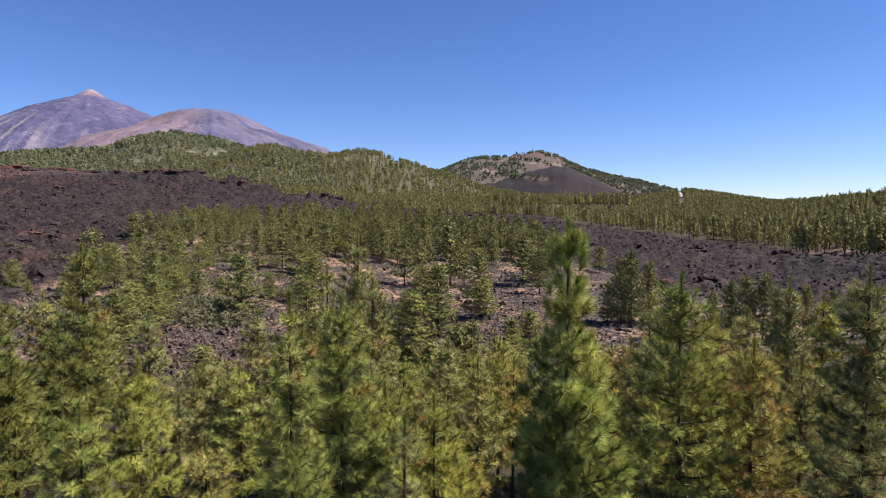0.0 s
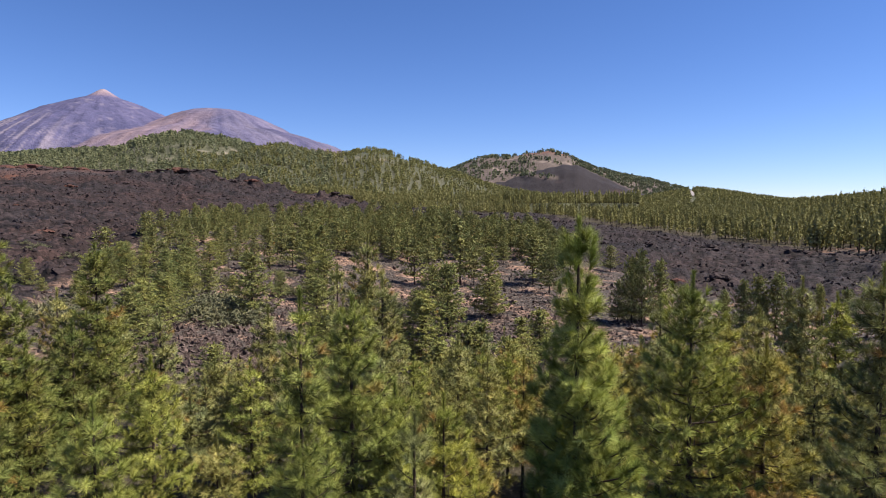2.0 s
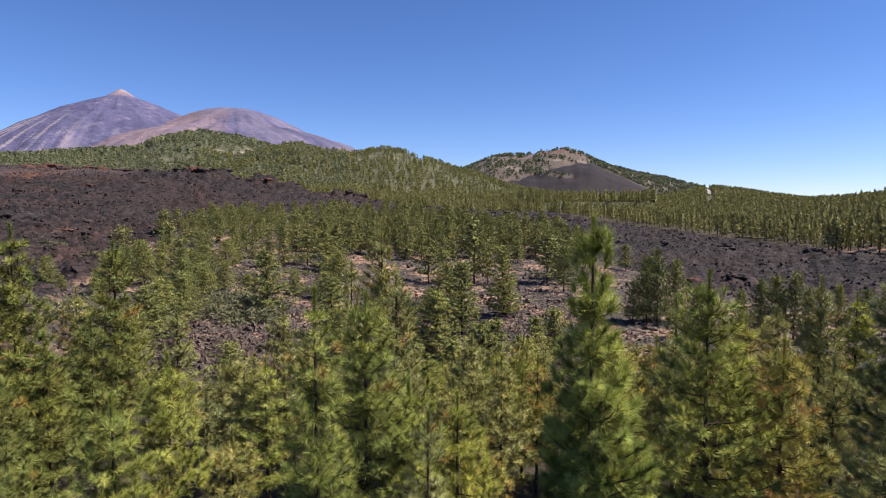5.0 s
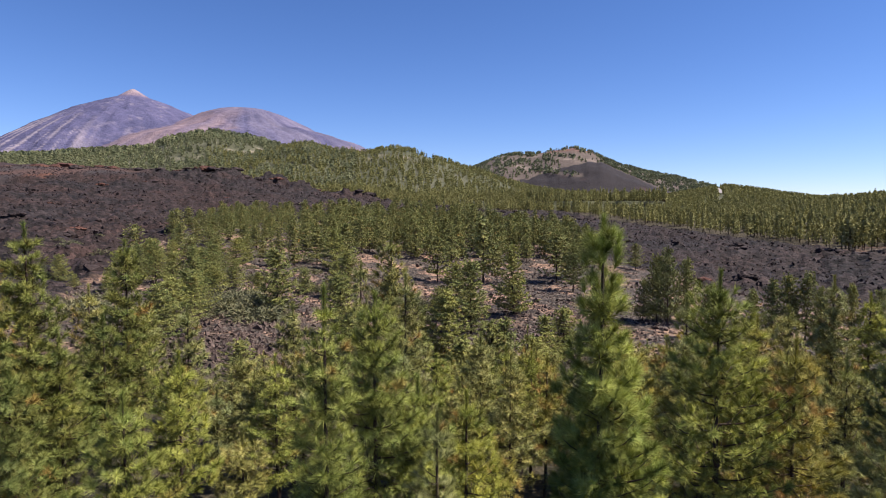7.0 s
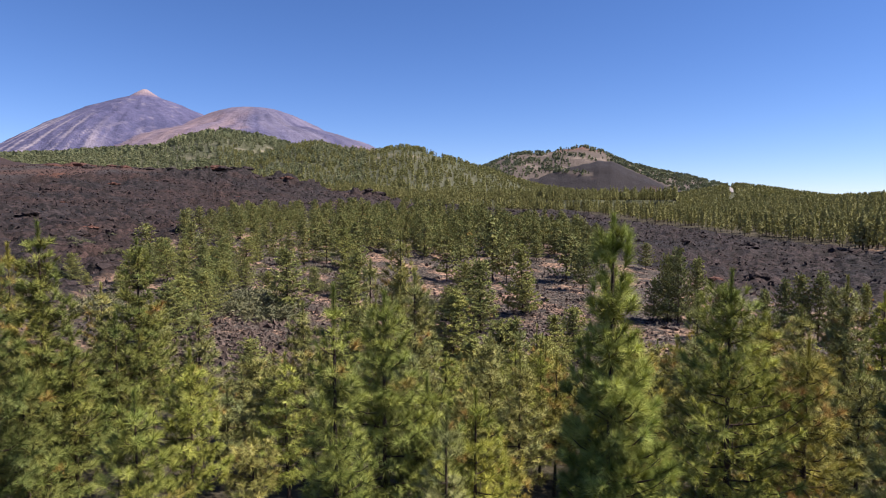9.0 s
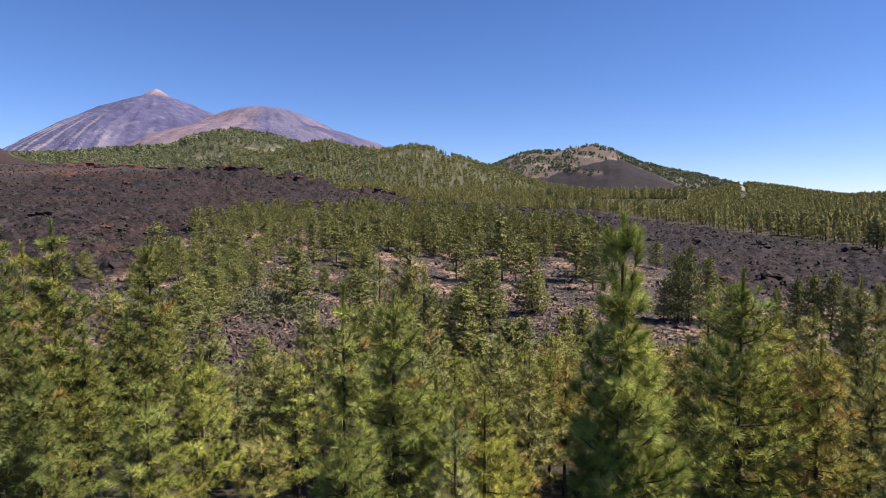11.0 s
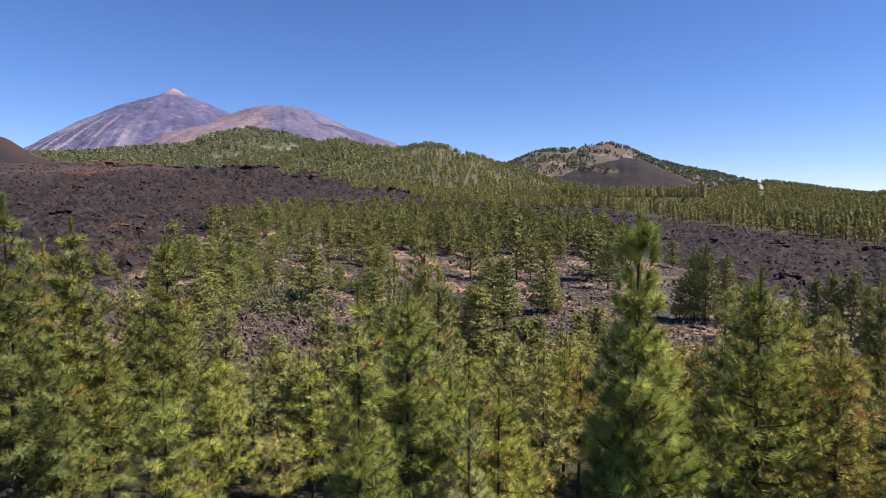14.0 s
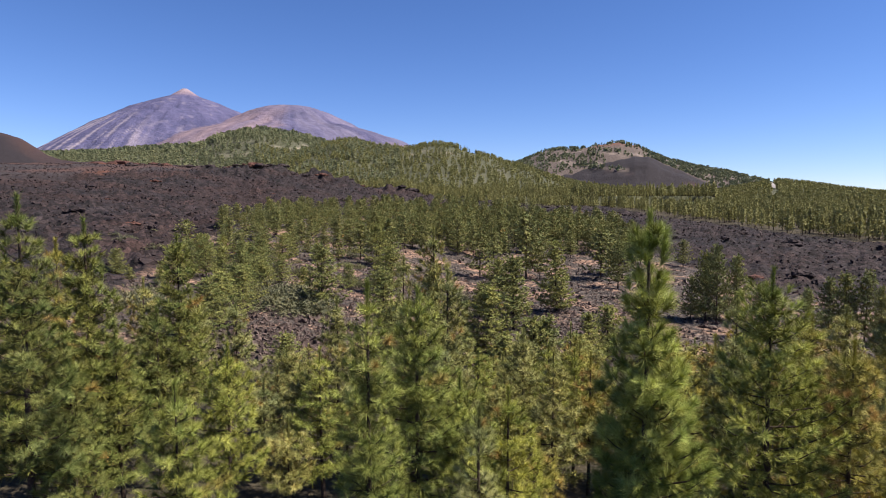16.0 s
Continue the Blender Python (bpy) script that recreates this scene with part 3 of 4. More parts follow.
def pine(name, label, group, shape, needles, single_limbs=False):
    """One pine thing: trunk, limbs and crown under an empty at its foot."""
    trunk, limbs, nv, share = shape
    tree = tagged(new(name), label, "pine tree", group)
    parts = [("trunk", mesh_of("trunk", *trunk, [BARK], smooth_faces=True))]
    if single_limbs:
        parts += [("limb", mesh_of("limb", *limb, [BARK], smooth_faces=True)) for limb in limbs]
    else:
        parts.append(("branchwork", mesh_of("branchwork", *joined(limbs), [BARK], smooth_faces=True)))
    parts.append(("crown", mesh_of("crown", nv, np.arange(len(nv)).reshape(-1, 3), [needles], {"dry": share[0], "tone": share[1]})))
    for part_name, me in parts:
        ob = new(part_name, me)
        ob.parent = tree
        if part_name in ("branchwork", "crown"):
            tagged(ob, kind="stuff")
    return tree


def spot_on(bearing, distance):
    a = radians(bearing)
    x, y = distance * math.sin(a), distance * math.cos(a)
    return x, y, float(surface_height(np.array([x]), np.array([y]))[0])


KINDS = {"DEEP": (DEEP, "deep green pine with bare lower trunk"), "GREEN": (GREEN, "fresh green pine with long needle tufts"), "LIME": (LIME, "yellow-green young pine with dense needles"),
         "DRY": (DRY, "pine with drying orange and yellow needles"), "BLUE": (BLUE, "tall slender blue-green pine with a single leading shoot"),
         "DARK": (OLIVE, "olive green pine with a dense crown")}
# bearing, distance, height, crown width of each pine close to the eye
NEAR_DEEP = [(-34.5, 17, 7.9, 1.8), (-38.9, 15, 8.3, 1.7), (-27.8, 21, 7.7, 2.1), (-29.4, 20, 5.5, 1.7), (-32.3, 17, 5.3, 1.7), (-35.7, 15, 5.1, 1.7), (-41.5, 17, 7.7, 2.2)]
NEAR_GREEN = [(-23.9, 16, 4.9, 1.9), (-28.2, 12.5, 4.7, 1.6), (-11.1, 10.5, 6.7, 1.35), (-6.2, 12, 6.4, 2.2), (24.8, 14, 7.0, 2.7), (35.2, 27, 7.1, 1.9), (27.2, 19, 5.0, 1.9), (-2.6, 12.5, 4.6, 1.9), (2.2, 13, 4.2, 1.6)]
NEAR_LIME = [(-30.2, 25, 6.0, 1.7), (-26.6, 24, 5.8, 1.7), (-22.9, 24, 5.6, 1.8), (-18.6, 28, 2.9, 2.1), (-14.1, 20, 6.0, 1.8), (-5.0, 20, 8.4, 2.1),
             (-7.6, 22, 7.6, 1.0), (-3.3, 18, 6.8, 1.8), (-0.4, 11, 4.3, 1.0), (22.0, 18, 6.7, 1.6), (20.2, 20, 5.6, 1.7), (29.6, 20, 6.6, 1.7),
             (33.0, 24, 7.8, 1.9), (-38.0, 18, 5.8, 1.8), (-18.5, 17, 2.6, 1.4), (18.0, 22, 4.6, 1.6), (-20.8, 20, 3.3, 1.7)]
NEAR_DRY = [(-36.6, 21, 7.4, 1.2), (9.8, 20, 4.7, 1.6), (30.6, 15, 5.6, 2.1), (5.2, 15, 2.5, 1.1)]
NEAR_BLUE = [(14.8, 9.5, 7.8, 1.45)]
NEAR_DARK = [(37.9, 14, 7.3, 1.9), (33.9, 18, 5.3, 2.0), (-7.7, 19, 4.5, 1.9)]
seed = 100
for kind, rows in (("DEEP", NEAR_DEEP), ("GREEN", NEAR_GREEN), ("LIME", NEAR_LIME), ("DRY", NEAR_DRY), ("BLUE", NEAR_BLUE), ("DARK", NEAR_DARK)):
    for bearing, distance, height, width in rows:
        seed += 1
        x, y, z = spot_on(bearing, distance)
        far = distance / 10
        low = min(height * 0.3, 2.2) if bearing > -20 else height * 0.33
        dry = {"DRY": 0.4, "LIME": 0.07, "GREEN": 0.04, "DEEP": 0.03, "BLUE": 0.0, "DARK": 0.03}[kind]
        if kind == "BLUE":
            shape = pine_shape(seed, height, width * 1.2, low, 0.31, 7, 170, 0.24, 0.0068, 0.85, dry, shoot=0.21, hearts=50, steep=8, gaps=0.02, leader=0.42, wide_open=72)
        else:
            shape = pine_shape(seed, height, width * 1.14, low, 0.37, 7, int(112 / far), 0.23, 0.0072 * far, 0.85, dry, shoot=0.23, hearts=int(40 / far), gaps=0.09, wide_open=76)
        tree = pine("pine_tree", KINDS[kind][1], "near pines", shape, KINDS[kind][0], distance <= 16)
        tree.matrix_world = pose(x, y, z)

# young pines that fill the gaps of the near wood
fillers = []
for k in range(12):
    count, blade = (42, 0.0145) if k < 6 else (18, 0.032)
    shape = pine_shape(200 + k, 5.0, 2.0 + 0.14 * (k % 6), 0.9, 0.4, 7, count, 0.22, blade, 0.85, 0.05 if k != 5 else 0.3, hearts=count // 3, shoot=0.22, wide_open=76)
    fillers.append(pine("pine_tree", KINDS["LIME" if k % 2 else "DEEP"][1], "near pines", shape, (GREEN, LIME, OLIVE, LIME, GREEN, DRY, OLIVE, LIME, GREEN, OLIVE, LIME, OLIVE)[k]))
rng = np.random.RandomState(77)
unused = list(range(12))
placed, spots = 0, [(d * math.sin(radians(b)), d * math.cos(radians(b))) for rows in (NEAR_DEEP, NEAR_GREEN, NEAR_LIME, NEAR_DRY, NEAR_BLUE, NEAR_DARK) for b, d, _, _ in rows]
first = [(-15.4, 18), (-17.6, 21), (1.6, 17.5), (3.4, 20), (-1.9, 20.5), (6.4, 18), (-13.2, 23), (8.4, 23), (-19.2, 25), (4.6, 23.5), (17.5, 18.5), (19.6, 24)]
for k in range(4000):
    if placed >= 78:
        break
    b, d = first[k] if k < len(first) else (rng.uniform(-43, 43), rng.uniform(19, 44))
    # the tops stay below this slope of sight, so that the stony ground behind shows
    sight = np.interp(b, [-43, -33, -26, -22, -15, -11, -2, 1, 5, 9, 13, 18, 22, 28, 43], [-0.17, -0.19, -0.19, -0.225, -0.225, -0.2, -0.2, -0.21, -0.19, -0.19, -0.22, -0.21, -0.18, -0.16, -0.14])
    x, y, z = spot_on(b, d)
    if (b < -22 and d < 19) or b > 39.5:
        continue
    height = min((sight - abs(rng.normal() * 0.05)) * d - z, 7.5)
    if height < 1.8 or any((x - p) ** 2 + (y - q) ** 2 < (0.9 + 0.018 * d) ** 2 for p, q in spots):
        continue
    spots.append((x, y))
    s = height / 5.0
    wide = (0.55 + 0.45 * s) * rng.uniform(0.85, 1.15)
    m = pose(x, y, z, 0, 0, rng.uniform(0, 360)) @ Matrix.Diagonal((wide, wide, s, 1))
    pick = (rng.randint(6) if b > -24 else (0, 2, 4)[rng.randint(3)]) + 6 * (d > 26)
    if pick in unused:
        unused.remove(pick)
        fillers[pick].matrix_basis = m
    else:
        copy_thing(fillers[pick], m).matrix_basis = m
    placed += 1

# pines on the stony slope: bearing, distance, height
SLOPE_A = [(6.7, 68, 8.0), (2.7, 60, 7.5), (-15.3, 56, 6.1), (-18.9, 70, 3.4), (-24.3, 47, 4.3), (-25.2, 43, 4.1), (-26.8, 94, 5.0), (-25.3, 74, 4.9),
           (-32.4, 76, 3.2), (-31.3, 69, 1.4), (-28.9, 67, 2.6), (-11.7, 96, 5.9), (-10.2, 90, 6.4), (-9.1, 94, 6.7), (-7.6, 108, 6.6), (-0.5, 93, 7.0),
           (3.8, 94, 10.1), (5.1, 94, 6.7), (10.6, 95, 8.1), (11.4, 99, 6.0), (12.4, 112, 6.3), (13.4, 111, 7.3), (-2.6, 109, 6.7), (17.6, 119, 5.1),
           (19.5, 68, 7.3), (20.4, 66, 8.1), (21.8, 69, 7.1), (28.6, 65, 5.7), (29.8, 66, 6.3), (31.0, 66, 6.5), (23.7, 61, 5.2)]
SLOPE_B = [(27.2, 60, 4.9), (34.1, 68, 5.5), (32.0, 64, 5.3), (35.9, 68, 4.9), (0.1, 42, 5.8), (-1.6, 43, 4.3), (1.9, 32, 4.1), (4.6, 35, 4.6),
           (6.2, 35, 4.8), (8.6, 36, 3.7), (9.6, 44, 3.8), (11.4, 47, 4.3), (2.7, 29, 3.4), (5.7, 27, 3.3), (-18.4, 32, 2.9), (-4.5, 31, 3.7),
           (0.3, 28, 3.5), (7.3, 28, 3.4), (-9.5, 48, 5.1), (-22.4, 67, 5.1), (-21.0, 75, 4.8), (-22.9, 60, 3.6), (-24.0, 67, 4.5), (18.3, 67, 4.7),
           (25.8, 43, 4.3), (23.1, 39, 4.2), (37.3, 69, 4.8), (38.6, 66, 4.5), (-8.7, 39, 4.0), (-12.8, 71, 3.1), (-17.0, 64, 3.0)]
variants = []
for k in range(6):
    shape = pine_shape(300 + k, 6.5, 3.1 + 0.2 * k, 0.5 + 0.15 * k, 0.45, 7, 17, 0.24, 0.058, 0.9, 0.01, shoot=0.3, hearts=9, gaps=0.03, leader=0.4)
    variants.append(pine("pine_tree", "dark green conical pine on the stony slope", "slope pines", shape, DARK))
rng = np.random.RandomState(5)
slope = [(b, d, h) for b, d, h in SLOPE_A + SLOPE_B]
tries = 0
while len(slope) < 420 and tries < 20000:
    tries += 1
    b, d = rng.uniform(-28, 14.5), math.sqrt(rng.uniform(54 ** 2, 176 ** 2))
    x, y = d * math.sin(radians(b)), d * math.cos(radians(b))
    gap = value_noise(np.array([x]), np.array([y]), 17, 33, 2)[0]
    open_ground = np.interp(d, [54, 75, 95, 112, 150], [0.7, 0.45, 0.15, -0.1, -0.25]) if b > -18.5 else np.interp(d, [60, 80], [0.1, -0.3])
    if lava_share(np.array([x]), np.array([y]))[0] > 0.4 or gap < open_ground:
        continue
    if any((x - q * math.sin(radians(a))) ** 2 + (y - q * math.cos(radians(a))) ** 2 < np.interp(d, [90, 110], [13, 7]) for a, q, _ in slope):
        continue
    slope.append((b, d, rng.uniform(3.0, 5.4) if b < -13 else rng.uniform(3.4, 6.9)))
used, behind = 0, []
for bearing, distance, height in slope:
    x, y, z = spot_on(bearing, distance)
    s = height / 6.5
    wide = s * rng.uniform(0.9, 1.2) * np.interp(height, [3, 7], [1.5, 1.15])
    if distance > 92:
        behind.append((x, y, z, height, wide, rng.uniform(0, 6.283)))
        continue
    wide *= np.interp(bearing, [12, 17], [1.0, 0.66])
    m = pose(x, y, z - 0.1, rng.uniform(-2, 2), rng.uniform(-2, 2), rng.uniform(0, 360)) @ Matrix.Diagonal((wide, wide, s, 1))
    used += 1
    if used <= 6:
        variants[used - 1].matrix_basis = m
    else:
        copy_thing(variants[rng.randint(6)], m).matrix_basis = m

# the many pines along the top of the slope, before the lava field
shapes = []
for k in range(8):
    trunk, limbs, nv, share = pine_shape(320 + k, 6.5, 3.0 + 0.18 * k, 0.6 + 0.15 * k, 0.58, 6, 6, 0.29, 0.15, 0.9, 0.01, shoot=0.42, hearts=5, gaps=0.03, leader=0.4)
    trunk = tube([(0, 0, -0.4), (0, 0, 6.2)], [0.09, 0.02], 4)
    post = trunk[0][trunk[1]][:, [0, 1, 2, 0, 2, 3]].reshape(-1, 3)
    shapes.append((np.concatenate([nv, post]), [np.concatenate([q, np.zeros(len(post))]) for q in share], len(nv) // 3, len(post) // 3))
clumps, dryness, tones, skins = [], [], [], []
for x, y, z, height, wide, turn in behind:
    v, share, greens, barks = shapes[rng.randint(8)]
    c, s = math.cos(turn) * wide, math.sin(turn) * wide
    clumps.append(np.stack([v[:, 0] * c - v[:, 1] * s + x, v[:, 0] * s + v[:, 1] * c + y, v[:, 2] * height / 6.5 + z - 0.1], 1))
    dryness.append(share[0])
    tones.append(share[1])
    skins += [np.zeros(greens, np.int32), np.ones(barks, np.int32)]
clumps = np.concatenate(clumps)
me = mesh_of("slope_wood", clumps, np.arange(len(clumps)).reshape(-1, 3), [THICKET, BARK], {"dry": np.concatenate(dryness), "tone": np.concatenate(tones)})
me.polygons.foreach_set("material_index", np.concatenate(skins))
tagged(new("slope_wood", me), "conical pines along the top of the stony slope", "pine wood", kind="stuff")


# ---- far woods ----
def far_pine(rng, count, size, low):
    """One far pine of unit height, its crown from low upwards: crown pieces that face outwards, and a thin trunk."""
    u = low + (1 - low) * rng.uniform(0.0, 1.0, count) ** 0.9
    u[:2] = (0.98, 0.94)
    a = rng.uniform(0, 6.283, count)
    lobe = 1 + 0.22 * np.sin(u * 40 + 2 * np.sin(a)) + 0.25 * np.sin(a * 3 + u * 9)
    rad = 0.145 * np.minimum(1, (1.02 - u) / 0.62) ** 0.9 * np.sqrt(rng.uniform(0.3, 1, count)) * lobe
    c = np.stack([rad * np.cos(a), rad * np.sin(a), u], 1)
    out = np.stack([np.cos(a), np.sin(a), np.full(count, 0.5)], 1) + 0.32 * rng.normal(size=(count, 3))
    s = np.minimum(1, (1.2 - u) / 0.45)[:, None] * size
    tri = flakes(rng, c, out, s * 1.7, s * 1.4).reshape(-1, 3, 3)
    core = max(4, count // 10)
    u = np.linspace(low + 0.04, 0.85, core)
    a = np.arange(core) * 2.4
    rad = 0.07 * np.minimum(1, (1.02 - u) / 0.62)
    way = np.stack([np.cos(a), np.sin(a), np.zeros(core)], 1)
    dark = flakes(rng, np.stack([rad * np.cos(a), rad * np.sin(a), u], 1), way, size * 3.2, size * 2.6).reshape(-1, 3, 3)
    tri = np.concatenate([tri, dark])
    count += core
    w = 0.014
    stem = np.array([[[-w, 0, -0.05], [w, 0, -0.05], [0, 0, 0.9]], [[0, -w, -0.05], [0, w, -0.05], [0, 0, 0.9]]])
    return np.concatenate([tri, stem]), np.concatenate([np.zeros(count), np.ones(2)])


def wood(name, label, bearings, distances, spacing, heights, count, size, keep, seed, needles, low=0.12, girth=1.0, taller=1.0):
    rng = np.random.RandomState(seed)
    area = 0.5 * radians(bearings[1] - bearings[0]) * (distances[1] ** 2 - distances[0] ** 2)
    n = int(area / spacing ** 2)
    az = np.radians(rng.uniform(bearings[0], bearings[1], n))
    r = np.sqrt(rng.uniform(distances[0] ** 2, distances[1] ** 2, n))
    x, y = r * np.sin(az), r * np.cos(az)
    z = surface_height(x, y)
    ok = keep(np.degrees(az), r, x, y, z)
    x, y, z = x[ok], y[ok], z[ok]
    n = len(x)
    kinds = [far_pine(rng, count, size, low) for _ in range(8)]
    shapes = np.stack([k[0] for k in kinds])
    barks = kinds[0][1]
    pick = rng.randint(0, 8, n)
    h = rng.uniform(heights[0], heights[1], n) * np.interp(polar(x, y)[0], [29, 36], [1.0, taller])
    turn = rng.uniform(0, 6.283, n)
    v = shapes[pick]
    c, s = np.cos(turn)[:, None, None], np.sin(turn)[:, None, None]
    fat = girth * rng.uniform(0.9, 1.5, n)[:, None, None]
    vx, vy = (v[..., 0] * c - v[..., 1] * s) * fat, (v[..., 0] * s + v[..., 1] * c) * fat
    hh = h[:, None, None]
    out = np.stack([vx * hh + x[:, None, None], vy * hh + y[:, None, None], v[..., 2] * hh + z[:, None, None]], -1)
    verts = out.reshape(-1, 3)
    me = mesh_of(name, verts, np.arange(len(verts)).reshape(-1, 3), [needles, BARK],
                 {"dry": np.repeat(rng.uniform(0, 0.08, n), shapes.shape[1] * 3), "tone": np.repeat(np.clip(rng.normal(0.5, 0.22, n), 0, 1), shapes.shape[1] * 3)})
    me.polygons.foreach_set("material_index", np.tile(barks, n).astype(np.int32))
    tagged(new(name, me), label, "pine wood", kind="stuff")


def past_lava(x, y):
    az, r = polar(x, y)
    return (lava_share(x, y) < 0.3) & (r > 130)


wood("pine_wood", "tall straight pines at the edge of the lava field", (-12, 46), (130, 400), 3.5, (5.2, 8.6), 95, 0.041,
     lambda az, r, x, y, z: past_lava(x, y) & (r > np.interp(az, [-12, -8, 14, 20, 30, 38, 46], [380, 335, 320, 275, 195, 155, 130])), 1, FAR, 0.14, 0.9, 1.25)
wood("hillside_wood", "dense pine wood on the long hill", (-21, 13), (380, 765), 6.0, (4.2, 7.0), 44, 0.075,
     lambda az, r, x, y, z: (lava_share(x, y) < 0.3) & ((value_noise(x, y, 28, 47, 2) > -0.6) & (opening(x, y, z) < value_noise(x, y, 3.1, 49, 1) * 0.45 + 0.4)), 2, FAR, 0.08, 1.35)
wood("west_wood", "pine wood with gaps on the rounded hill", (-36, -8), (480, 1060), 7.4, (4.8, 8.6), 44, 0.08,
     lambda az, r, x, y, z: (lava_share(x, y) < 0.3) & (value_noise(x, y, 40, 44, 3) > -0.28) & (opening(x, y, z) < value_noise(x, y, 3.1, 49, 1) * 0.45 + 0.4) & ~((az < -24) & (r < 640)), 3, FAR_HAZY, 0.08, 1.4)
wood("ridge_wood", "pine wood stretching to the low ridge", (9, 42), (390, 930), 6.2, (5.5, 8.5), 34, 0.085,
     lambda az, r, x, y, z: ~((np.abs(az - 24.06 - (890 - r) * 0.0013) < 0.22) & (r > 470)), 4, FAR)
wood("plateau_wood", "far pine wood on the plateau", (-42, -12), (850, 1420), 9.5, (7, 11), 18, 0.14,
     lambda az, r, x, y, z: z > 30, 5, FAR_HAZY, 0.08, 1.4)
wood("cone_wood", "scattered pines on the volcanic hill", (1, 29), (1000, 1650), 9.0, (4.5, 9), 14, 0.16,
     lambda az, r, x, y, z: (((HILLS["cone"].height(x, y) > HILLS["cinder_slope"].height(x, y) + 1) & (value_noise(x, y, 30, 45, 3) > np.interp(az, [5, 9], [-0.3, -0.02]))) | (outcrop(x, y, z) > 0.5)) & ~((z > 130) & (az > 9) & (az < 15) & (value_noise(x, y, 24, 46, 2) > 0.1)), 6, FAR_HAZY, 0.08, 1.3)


# ---- shrubs ----
def shrub_mesh(seed):
    rng = np.random.RandomState(seed)
    n = 170
    a, u = rng.uniform(0, 6.283, n), rng.uniform(0.05, 1, n)
    d = np.stack([np.cos(a) * np.sqrt(1 - u * u), np.sin(a) * np.sqrt(1 - u * u), u * 0.75], 1)
    c = d * rng.uniform(0.55, 1.0, (n, 1)) * (1 + 0.25 * np.sin(a * 3 + seed))[:, None]
    nv = blades(rng, c, d + rng.normal(size=(n, 3)) * 0.3, 6, 0.24, 0.045, 5, 75, 0.0)
    return mesh_of("shrub", nv, np.arange(len(nv)).reshape(-1, 3), [TWIGS], {"dry": np.repeat(rng.uniform(0, 0.3, n), 18), "tone": np.repeat(rng.uniform(0, 1, n), 18)})


shrub_meshes = [shrub_mesh(k) for k in range(3)]
SHRUBS = [(-17.5, 56, 2.3), (-18.8, 59, 2.2), (-16.4, 57, 2.2), (-19.6, 62, 2.2), (-16.9, 53, 2.0), (-15.6, 54, 1.7), (-20.2, 57, 1.9), (-18.0, 52, 1.8), (-19.3, 54, 2.0), (-18.2, 61, 2.0), (-21.0, 60, 2.0), (-17.2, 63, 1.8), (-20.4, 77, 1.6), (-17.2, 78, 1.6), (-12.4, 73, 1.6), (-1.8, 73, 1.7), (0.9, 70, 1.5), (-2.6, 76, 1.4), (-31.0, 60, 1.8), (-30.0, 56, 1.9), (-31.8, 55, 1.8), (-29.3, 62, 1.6)]
rng = np.random.RandomState(8)
while len(SHRUBS) < 75:
    b, d = rng.uniform(-33, 22), rng.uniform(52, 120)
    x, y = d * math.sin(radians(b)), d * math.cos(radians(b))
    if value_noise(np.array([x]), np.array([y]), 20, 35, 2)[0] > 0.0:
        SHRUBS.append((b, d, rng.uniform(0.6, 1.5)))
for k, (bearing, distance, size) in enumerate(SHRUBS):
    x, y, z = spot_on(bearing, distance)
    ob = tagged(new("shrub", shrub_meshes[k % 3]), "low grey-green broom shrub on stony soil", "shrub", "slope shrubs")
    ob.matrix_world = pose(x, y, z - 0.1, 0, 0, rng.uniform(0, 360)) @ Matrix.Diagonal((size * 1.2, size * 1.2, size * 0.85, 1))


# ---- stones ----
def stones(name, label, bearings, distances, n, sizes, keep, seed, material):
    """Angular stones lying about, too many to count."""
    rng = np.random.RandomState(seed)
    unit = np.array([(a, b, c) for c in (-0.6, 0.6) for b in (-0.7, 0.7) for a in (-0.7, 0.7)])
    tri = np.array([(0, 2, 1), (1, 2, 3), (4, 5, 6), (5, 7, 6), (0, 1, 4), (1, 5, 4), (2, 6, 3), (3, 6, 7), (0, 4, 2), (2, 4, 6), (1, 3, 5), (3, 7, 5)])
    az = np.radians(rng.uniform(bearings[0], bearings[1], n * 3))
    r = distances[0] * (distances[1] / distances[0]) ** rng.uniform(0, 1, n * 3) if name != "lava_blocks" else np.sqrt(rng.uniform(distances[0] ** 2, distances[1] ** 2, n * 3))
    x, y = r * np.sin(az), r * np.cos(az)
    ok = np.nonzero(keep(x, y))[0][:n]
    x, y = x[ok], y[ok]
    n = len(x)
    z = surface_height(x, y)
    s = sizes[0] * (sizes[1] / sizes[0]) ** (rng.uniform(0, 1, n) ** 2)
    tip = np.broadcast_to(rng.normal(size=(n, 1, 3)) * 0.7, (n, 8, 3))
    v = (unit[None] + np.cross(tip, np.broadcast_to(unit, (n, 8, 3)))) * rng.uniform(0.45, 1.2, (n, len(unit), 1)) * (s[:, None] * rng.uniform(0.6, 1.2, (n, 3)))[:, None, :]
    v += np.stack([x, y, z + s * 0.2], 1)[:, None]
    f = tri[None] + (np.arange(n) * len(unit))[:, None, None]
    tagged(new(name, mesh_of(name, v.reshape(-1, 3), f.reshape(-1, 3), [material])), label, "stones", kind="stuff")


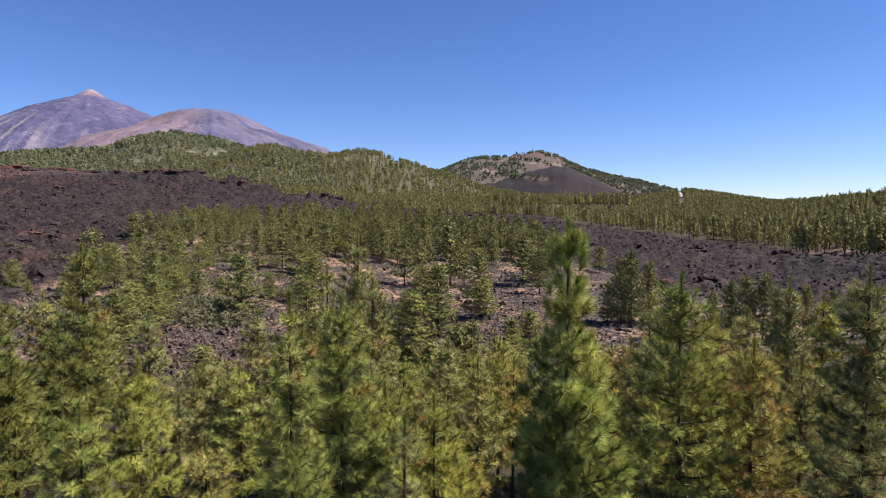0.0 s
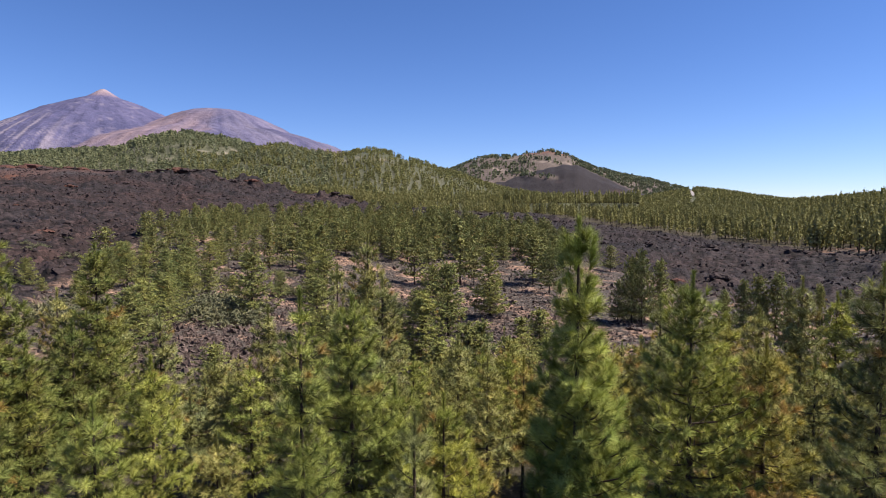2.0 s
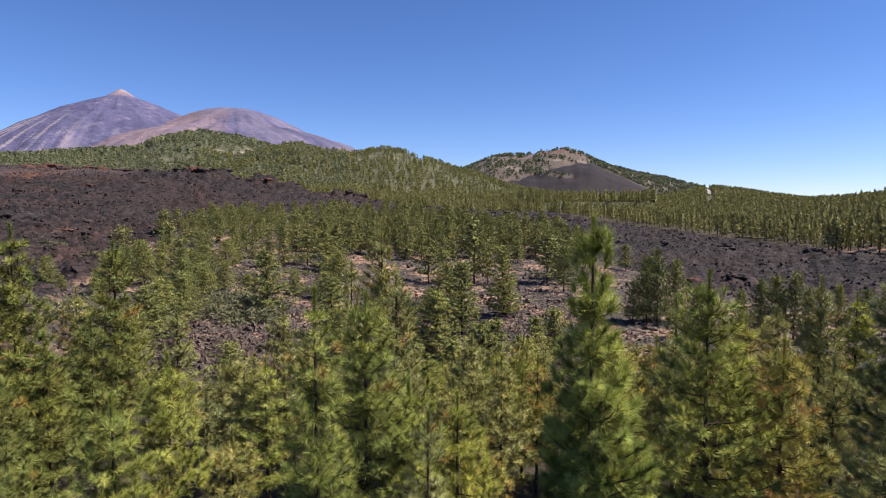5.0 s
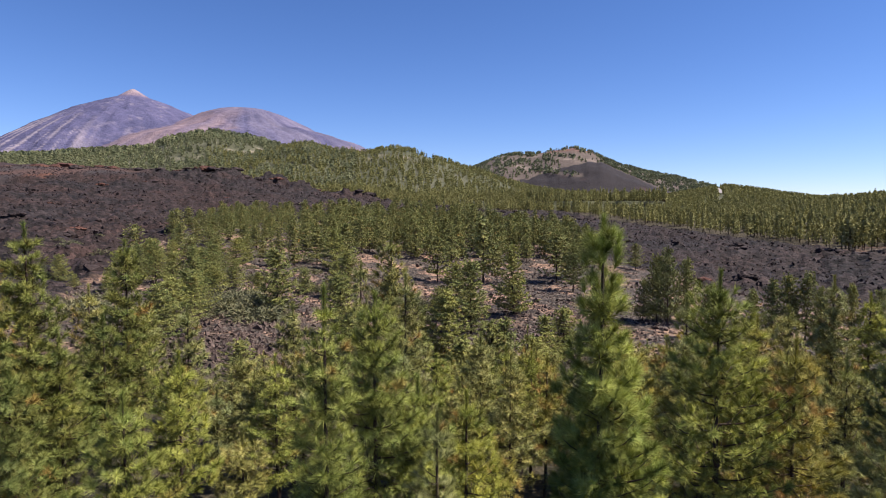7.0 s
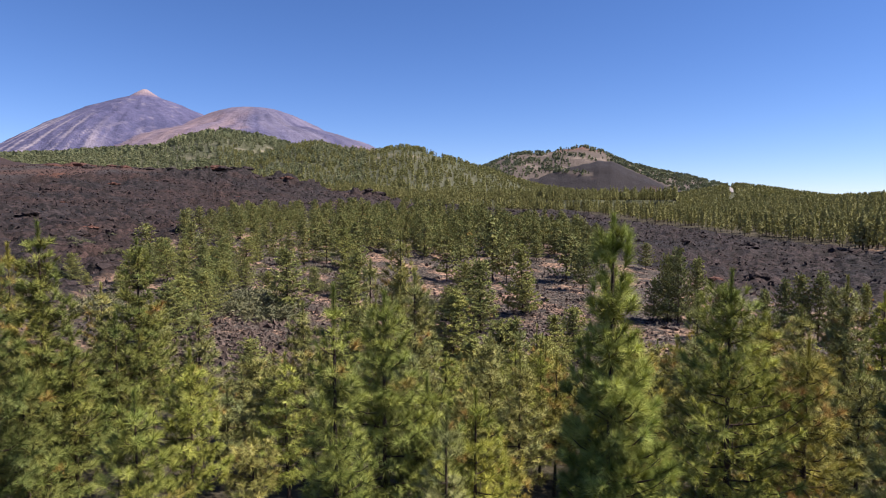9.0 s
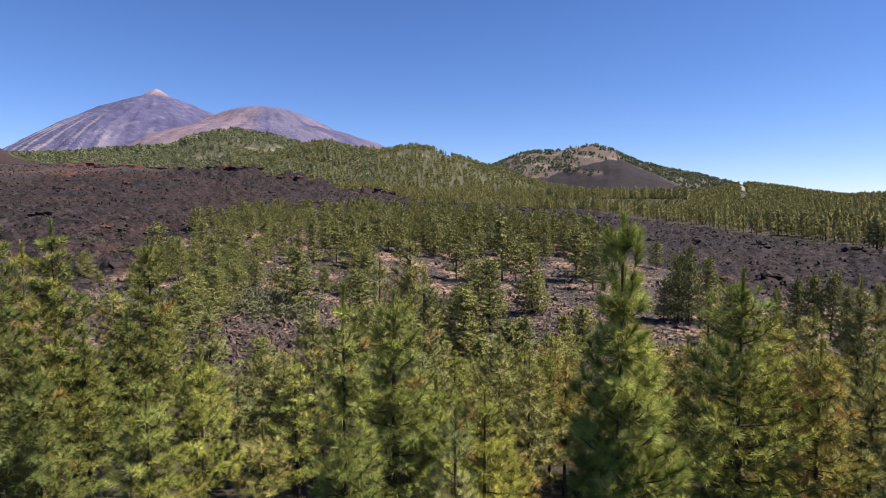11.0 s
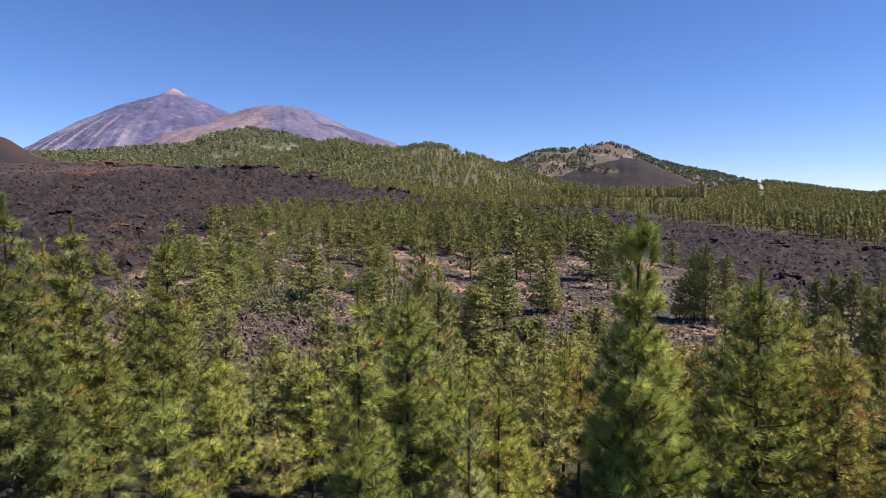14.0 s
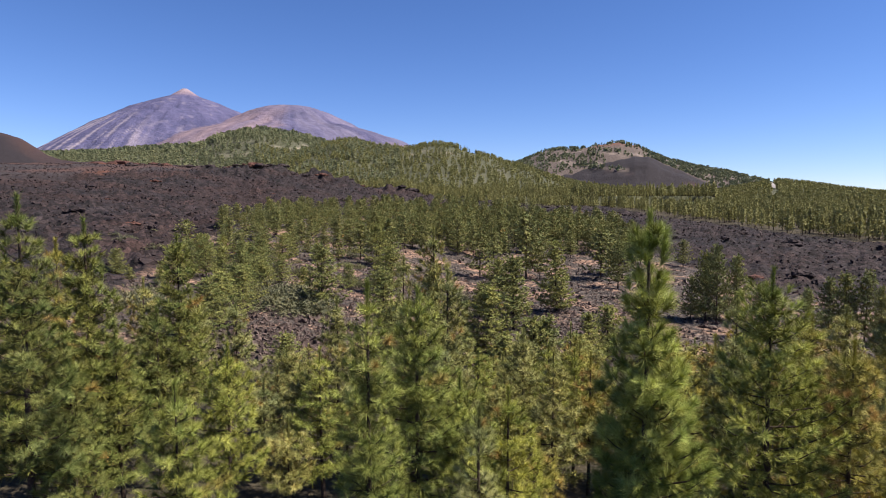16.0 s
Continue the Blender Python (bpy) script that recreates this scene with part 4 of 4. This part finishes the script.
stones("lava_blocks", "jagged black lava blocks on the flow", (-44, 44), (80, 420), 17000, (0.14, 0.42), lambda x, y: lava_share(x, y) > 0.6, 31, LAVA_ROCK)
stones("slope_rubble", "grey and reddish rubble on the open slope", (-26, 14), (36, 85), 14000, (0.04, 0.17), lambda x, y: lava_share(x, y) < 0.6, 33, SOIL_ROCK)
stones("slope_stones", "grey and reddish stones strewn on the slope", (-42, 42), (35, 180), 16000, (0.06, 0.28), lambda x, y: lava_share(x, y) < 0.6, 32, SOIL_ROCK)


def crag_mesh(seed, material):
    """A jagged lump of clotted lava, about one metre across."""
    rng = np.random.RandomState(seed)
    bm = bmesh.new()
    for k in range(5):
        lump = bmesh.ops.create_icosphere(bm, subdivisions=2, radius=rng.uniform(0.28, 0.5))["verts"]
        off = Vector((rng.normal() * 0.35, rng.normal() * 0.3, rng.uniform(0.0, 0.3)))
        for v in lump:
            v.co *= 1 + 0.5 * noise.noise(v.co * 4.0 + Vector((seed, k, 0))) + rng.uniform(-0.12, 0.12)
            v.co += off
    me = bpy.data.meshes.new("lava_crag")
    bm.to_mesh(me)
    bm.free()
    me.materials.append(material)
    return me


black_crags, rusty_crags = [crag_mesh(k, LAVA_ROCK) for k in range(5)], [crag_mesh(k + 9, RUST_ROCK) for k in range(3)]
rng = np.random.RandomState(64)


def crag(bearing, distance, wide, tall, rusty):
    x, y, z = spot_on(bearing, distance)
    meshes = rusty_crags if rusty else black_crags
    ob = new("lava_crag", meshes[rng.randint(len(meshes))])
    tagged(ob, "rust-red crag of clotted lava on the flow" if rusty else "jagged black lava crag standing on the flow", "crag", "lava crags")
    ob.matrix_world = pose(x, y, z - 0.1 * tall, 0, 0, rng.uniform(0, 360)) @ Matrix.Diagonal((wide, wide, tall, 1))


# the big rust-red crags on the rim of the flow, then the many on the rim and in the field
for bearing, distance, wide, tall in ((-32.4, 424, 13, 5.5), (-31.6, 430, 8, 4.0), (-33.1, 428, 7, 3.0), (-21.0, 415, 6, 2.6)):
    crag(bearing, distance, wide, tall, True)
reaches = np.arange(200.0, 520.0, 5.0)
for k in range(46):
    b = rng.uniform(-31, -7)
    rx, ry = reaches * math.sin(radians(b)), reaches * math.cos(radians(b))
    rim = reaches[np.argmax(np.where(lava_share(rx, ry) > 0.5, base_height(rx, ry) / reaches, -9))]
    size = rng.uniform(1.6, 4.2)
    crag(b, rim - rng.uniform(-4, 22), size * rng.uniform(1.0, 2.0), size * rng.uniform(0.6, 0.95), rng.rand() < 0.25)
placed = 0
while placed < 90:
    b, d = rng.uniform(-38, 36), rng.uniform(110, 400)
    x, y = d * math.sin(radians(b)), d * math.cos(radians(b))
    if lava_share(np.array([x]), np.array([y]))[0] > 0.8 and cinder_share(np.array([x]), np.array([y]))[0] < 0.3:
        size = rng.uniform(0.7, 1.9)
        crag(b, d, size * rng.uniform(1.0, 1.8), size * rng.uniform(0.6, 1.0), rng.rand() < (0.2 if b < 0 else 0.03))
        placed += 1


# ---- track and outcrop at the edge of the wood ----
def draped(name, label, category, path, width, material, lift, kind):
    """A strip of ground that follows bearing and distance pairs."""
    pts = np.array([(d * math.sin(radians(b)), d * math.cos(radians(b))) for b, d in path])
    keys = np.linspace(0, len(pts) - 1, 40)
    line = np.stack([np.interp(keys, range(len(pts)), pts[:, k]) for k in (0, 1)], 1)
    way = np.gradient(line, axis=0)
    side = np.stack([-way[:, 1], way[:, 0]], 1) / np.linalg.norm(way, axis=1, keepdims=True)
    rows = []
    for q in (-1.0, -0.5, 0.0, 0.5, 1.0):
        edge = line + side * (width * 0.5 * q * (1 + 0.25 * value_noise(keys * 3, keys * 0 + q, 1.0, 55, 2)))[:, None]
        z = np.maximum(base_height(edge[:, 0], edge[:, 1]), HILLS["ridge"].height(edge[:, 0], edge[:, 1])) + lift - 0.15 * abs(q) ** 3
        rows.append(np.column_stack([edge, z]))
    v = np.concatenate(rows)
    i = (np.arange(4)[:, None] * 40 + np.arange(39)[None, :]).ravel()
    f = np.stack([i, i + 1, i + 41, i + 40], 1)
    tagged(new(name, mesh_of(name, v, f, [material], smooth_faces=True)), label, category, kind=kind)


draped("dirt_track", "pale sandy dirt track along the wood", "track", [(36.3, 163), (37.4, 150), (38.6, 138), (41, 128), (46, 120)], 2.6, SAND, 0.6, "structure")
draped("rock_streak", "pale bare streak running down the wooded ridge", "track", [(24.0, 895), (24.12, 850), (24.28, 720), (24.36, 640)], 4.0, TRACK, 1.6, "structure")


def boulder(bearing, distance, size, seed):
    rng = np.random.RandomState(seed)
    bm = bmesh.new()
    bmesh.ops.create_icosphere(bm, subdivisions=2, radius=1.0)
    for v in bm.verts:
        v.co *= 1 + 0.35 * noise.noise(v.co * 1.3 + Vector((seed, 0, 0))) + rng.uniform(-0.06, 0.06)
        v.co.z = max(v.co.z, -0.45)
    me = bpy.data.meshes.new("boulder")
    bm.to_mesh(me)
    bm.free()
    me.materials.append(LAVA_ROCK)
    ob = tagged(new("boulder", me), "dark lava boulder beside the dirt track", "boulder", "track boulders")
    x, y, z = spot_on(bearing, distance)
    ob.matrix_world = pose(x, y, z + size * 0.2, 0, 0, rng.uniform(0, 360)) @ Matrix.Diagonal((size * 1.5, size, size * 0.7, 1))


for k, (b, d, size) in enumerate(((37.0, 154, 1.3), (38.4, 144, 1.1), (37.7, 152, 0.8), (34.2, 172, 0.8))):
    boulder(b, d, size, k + 1)
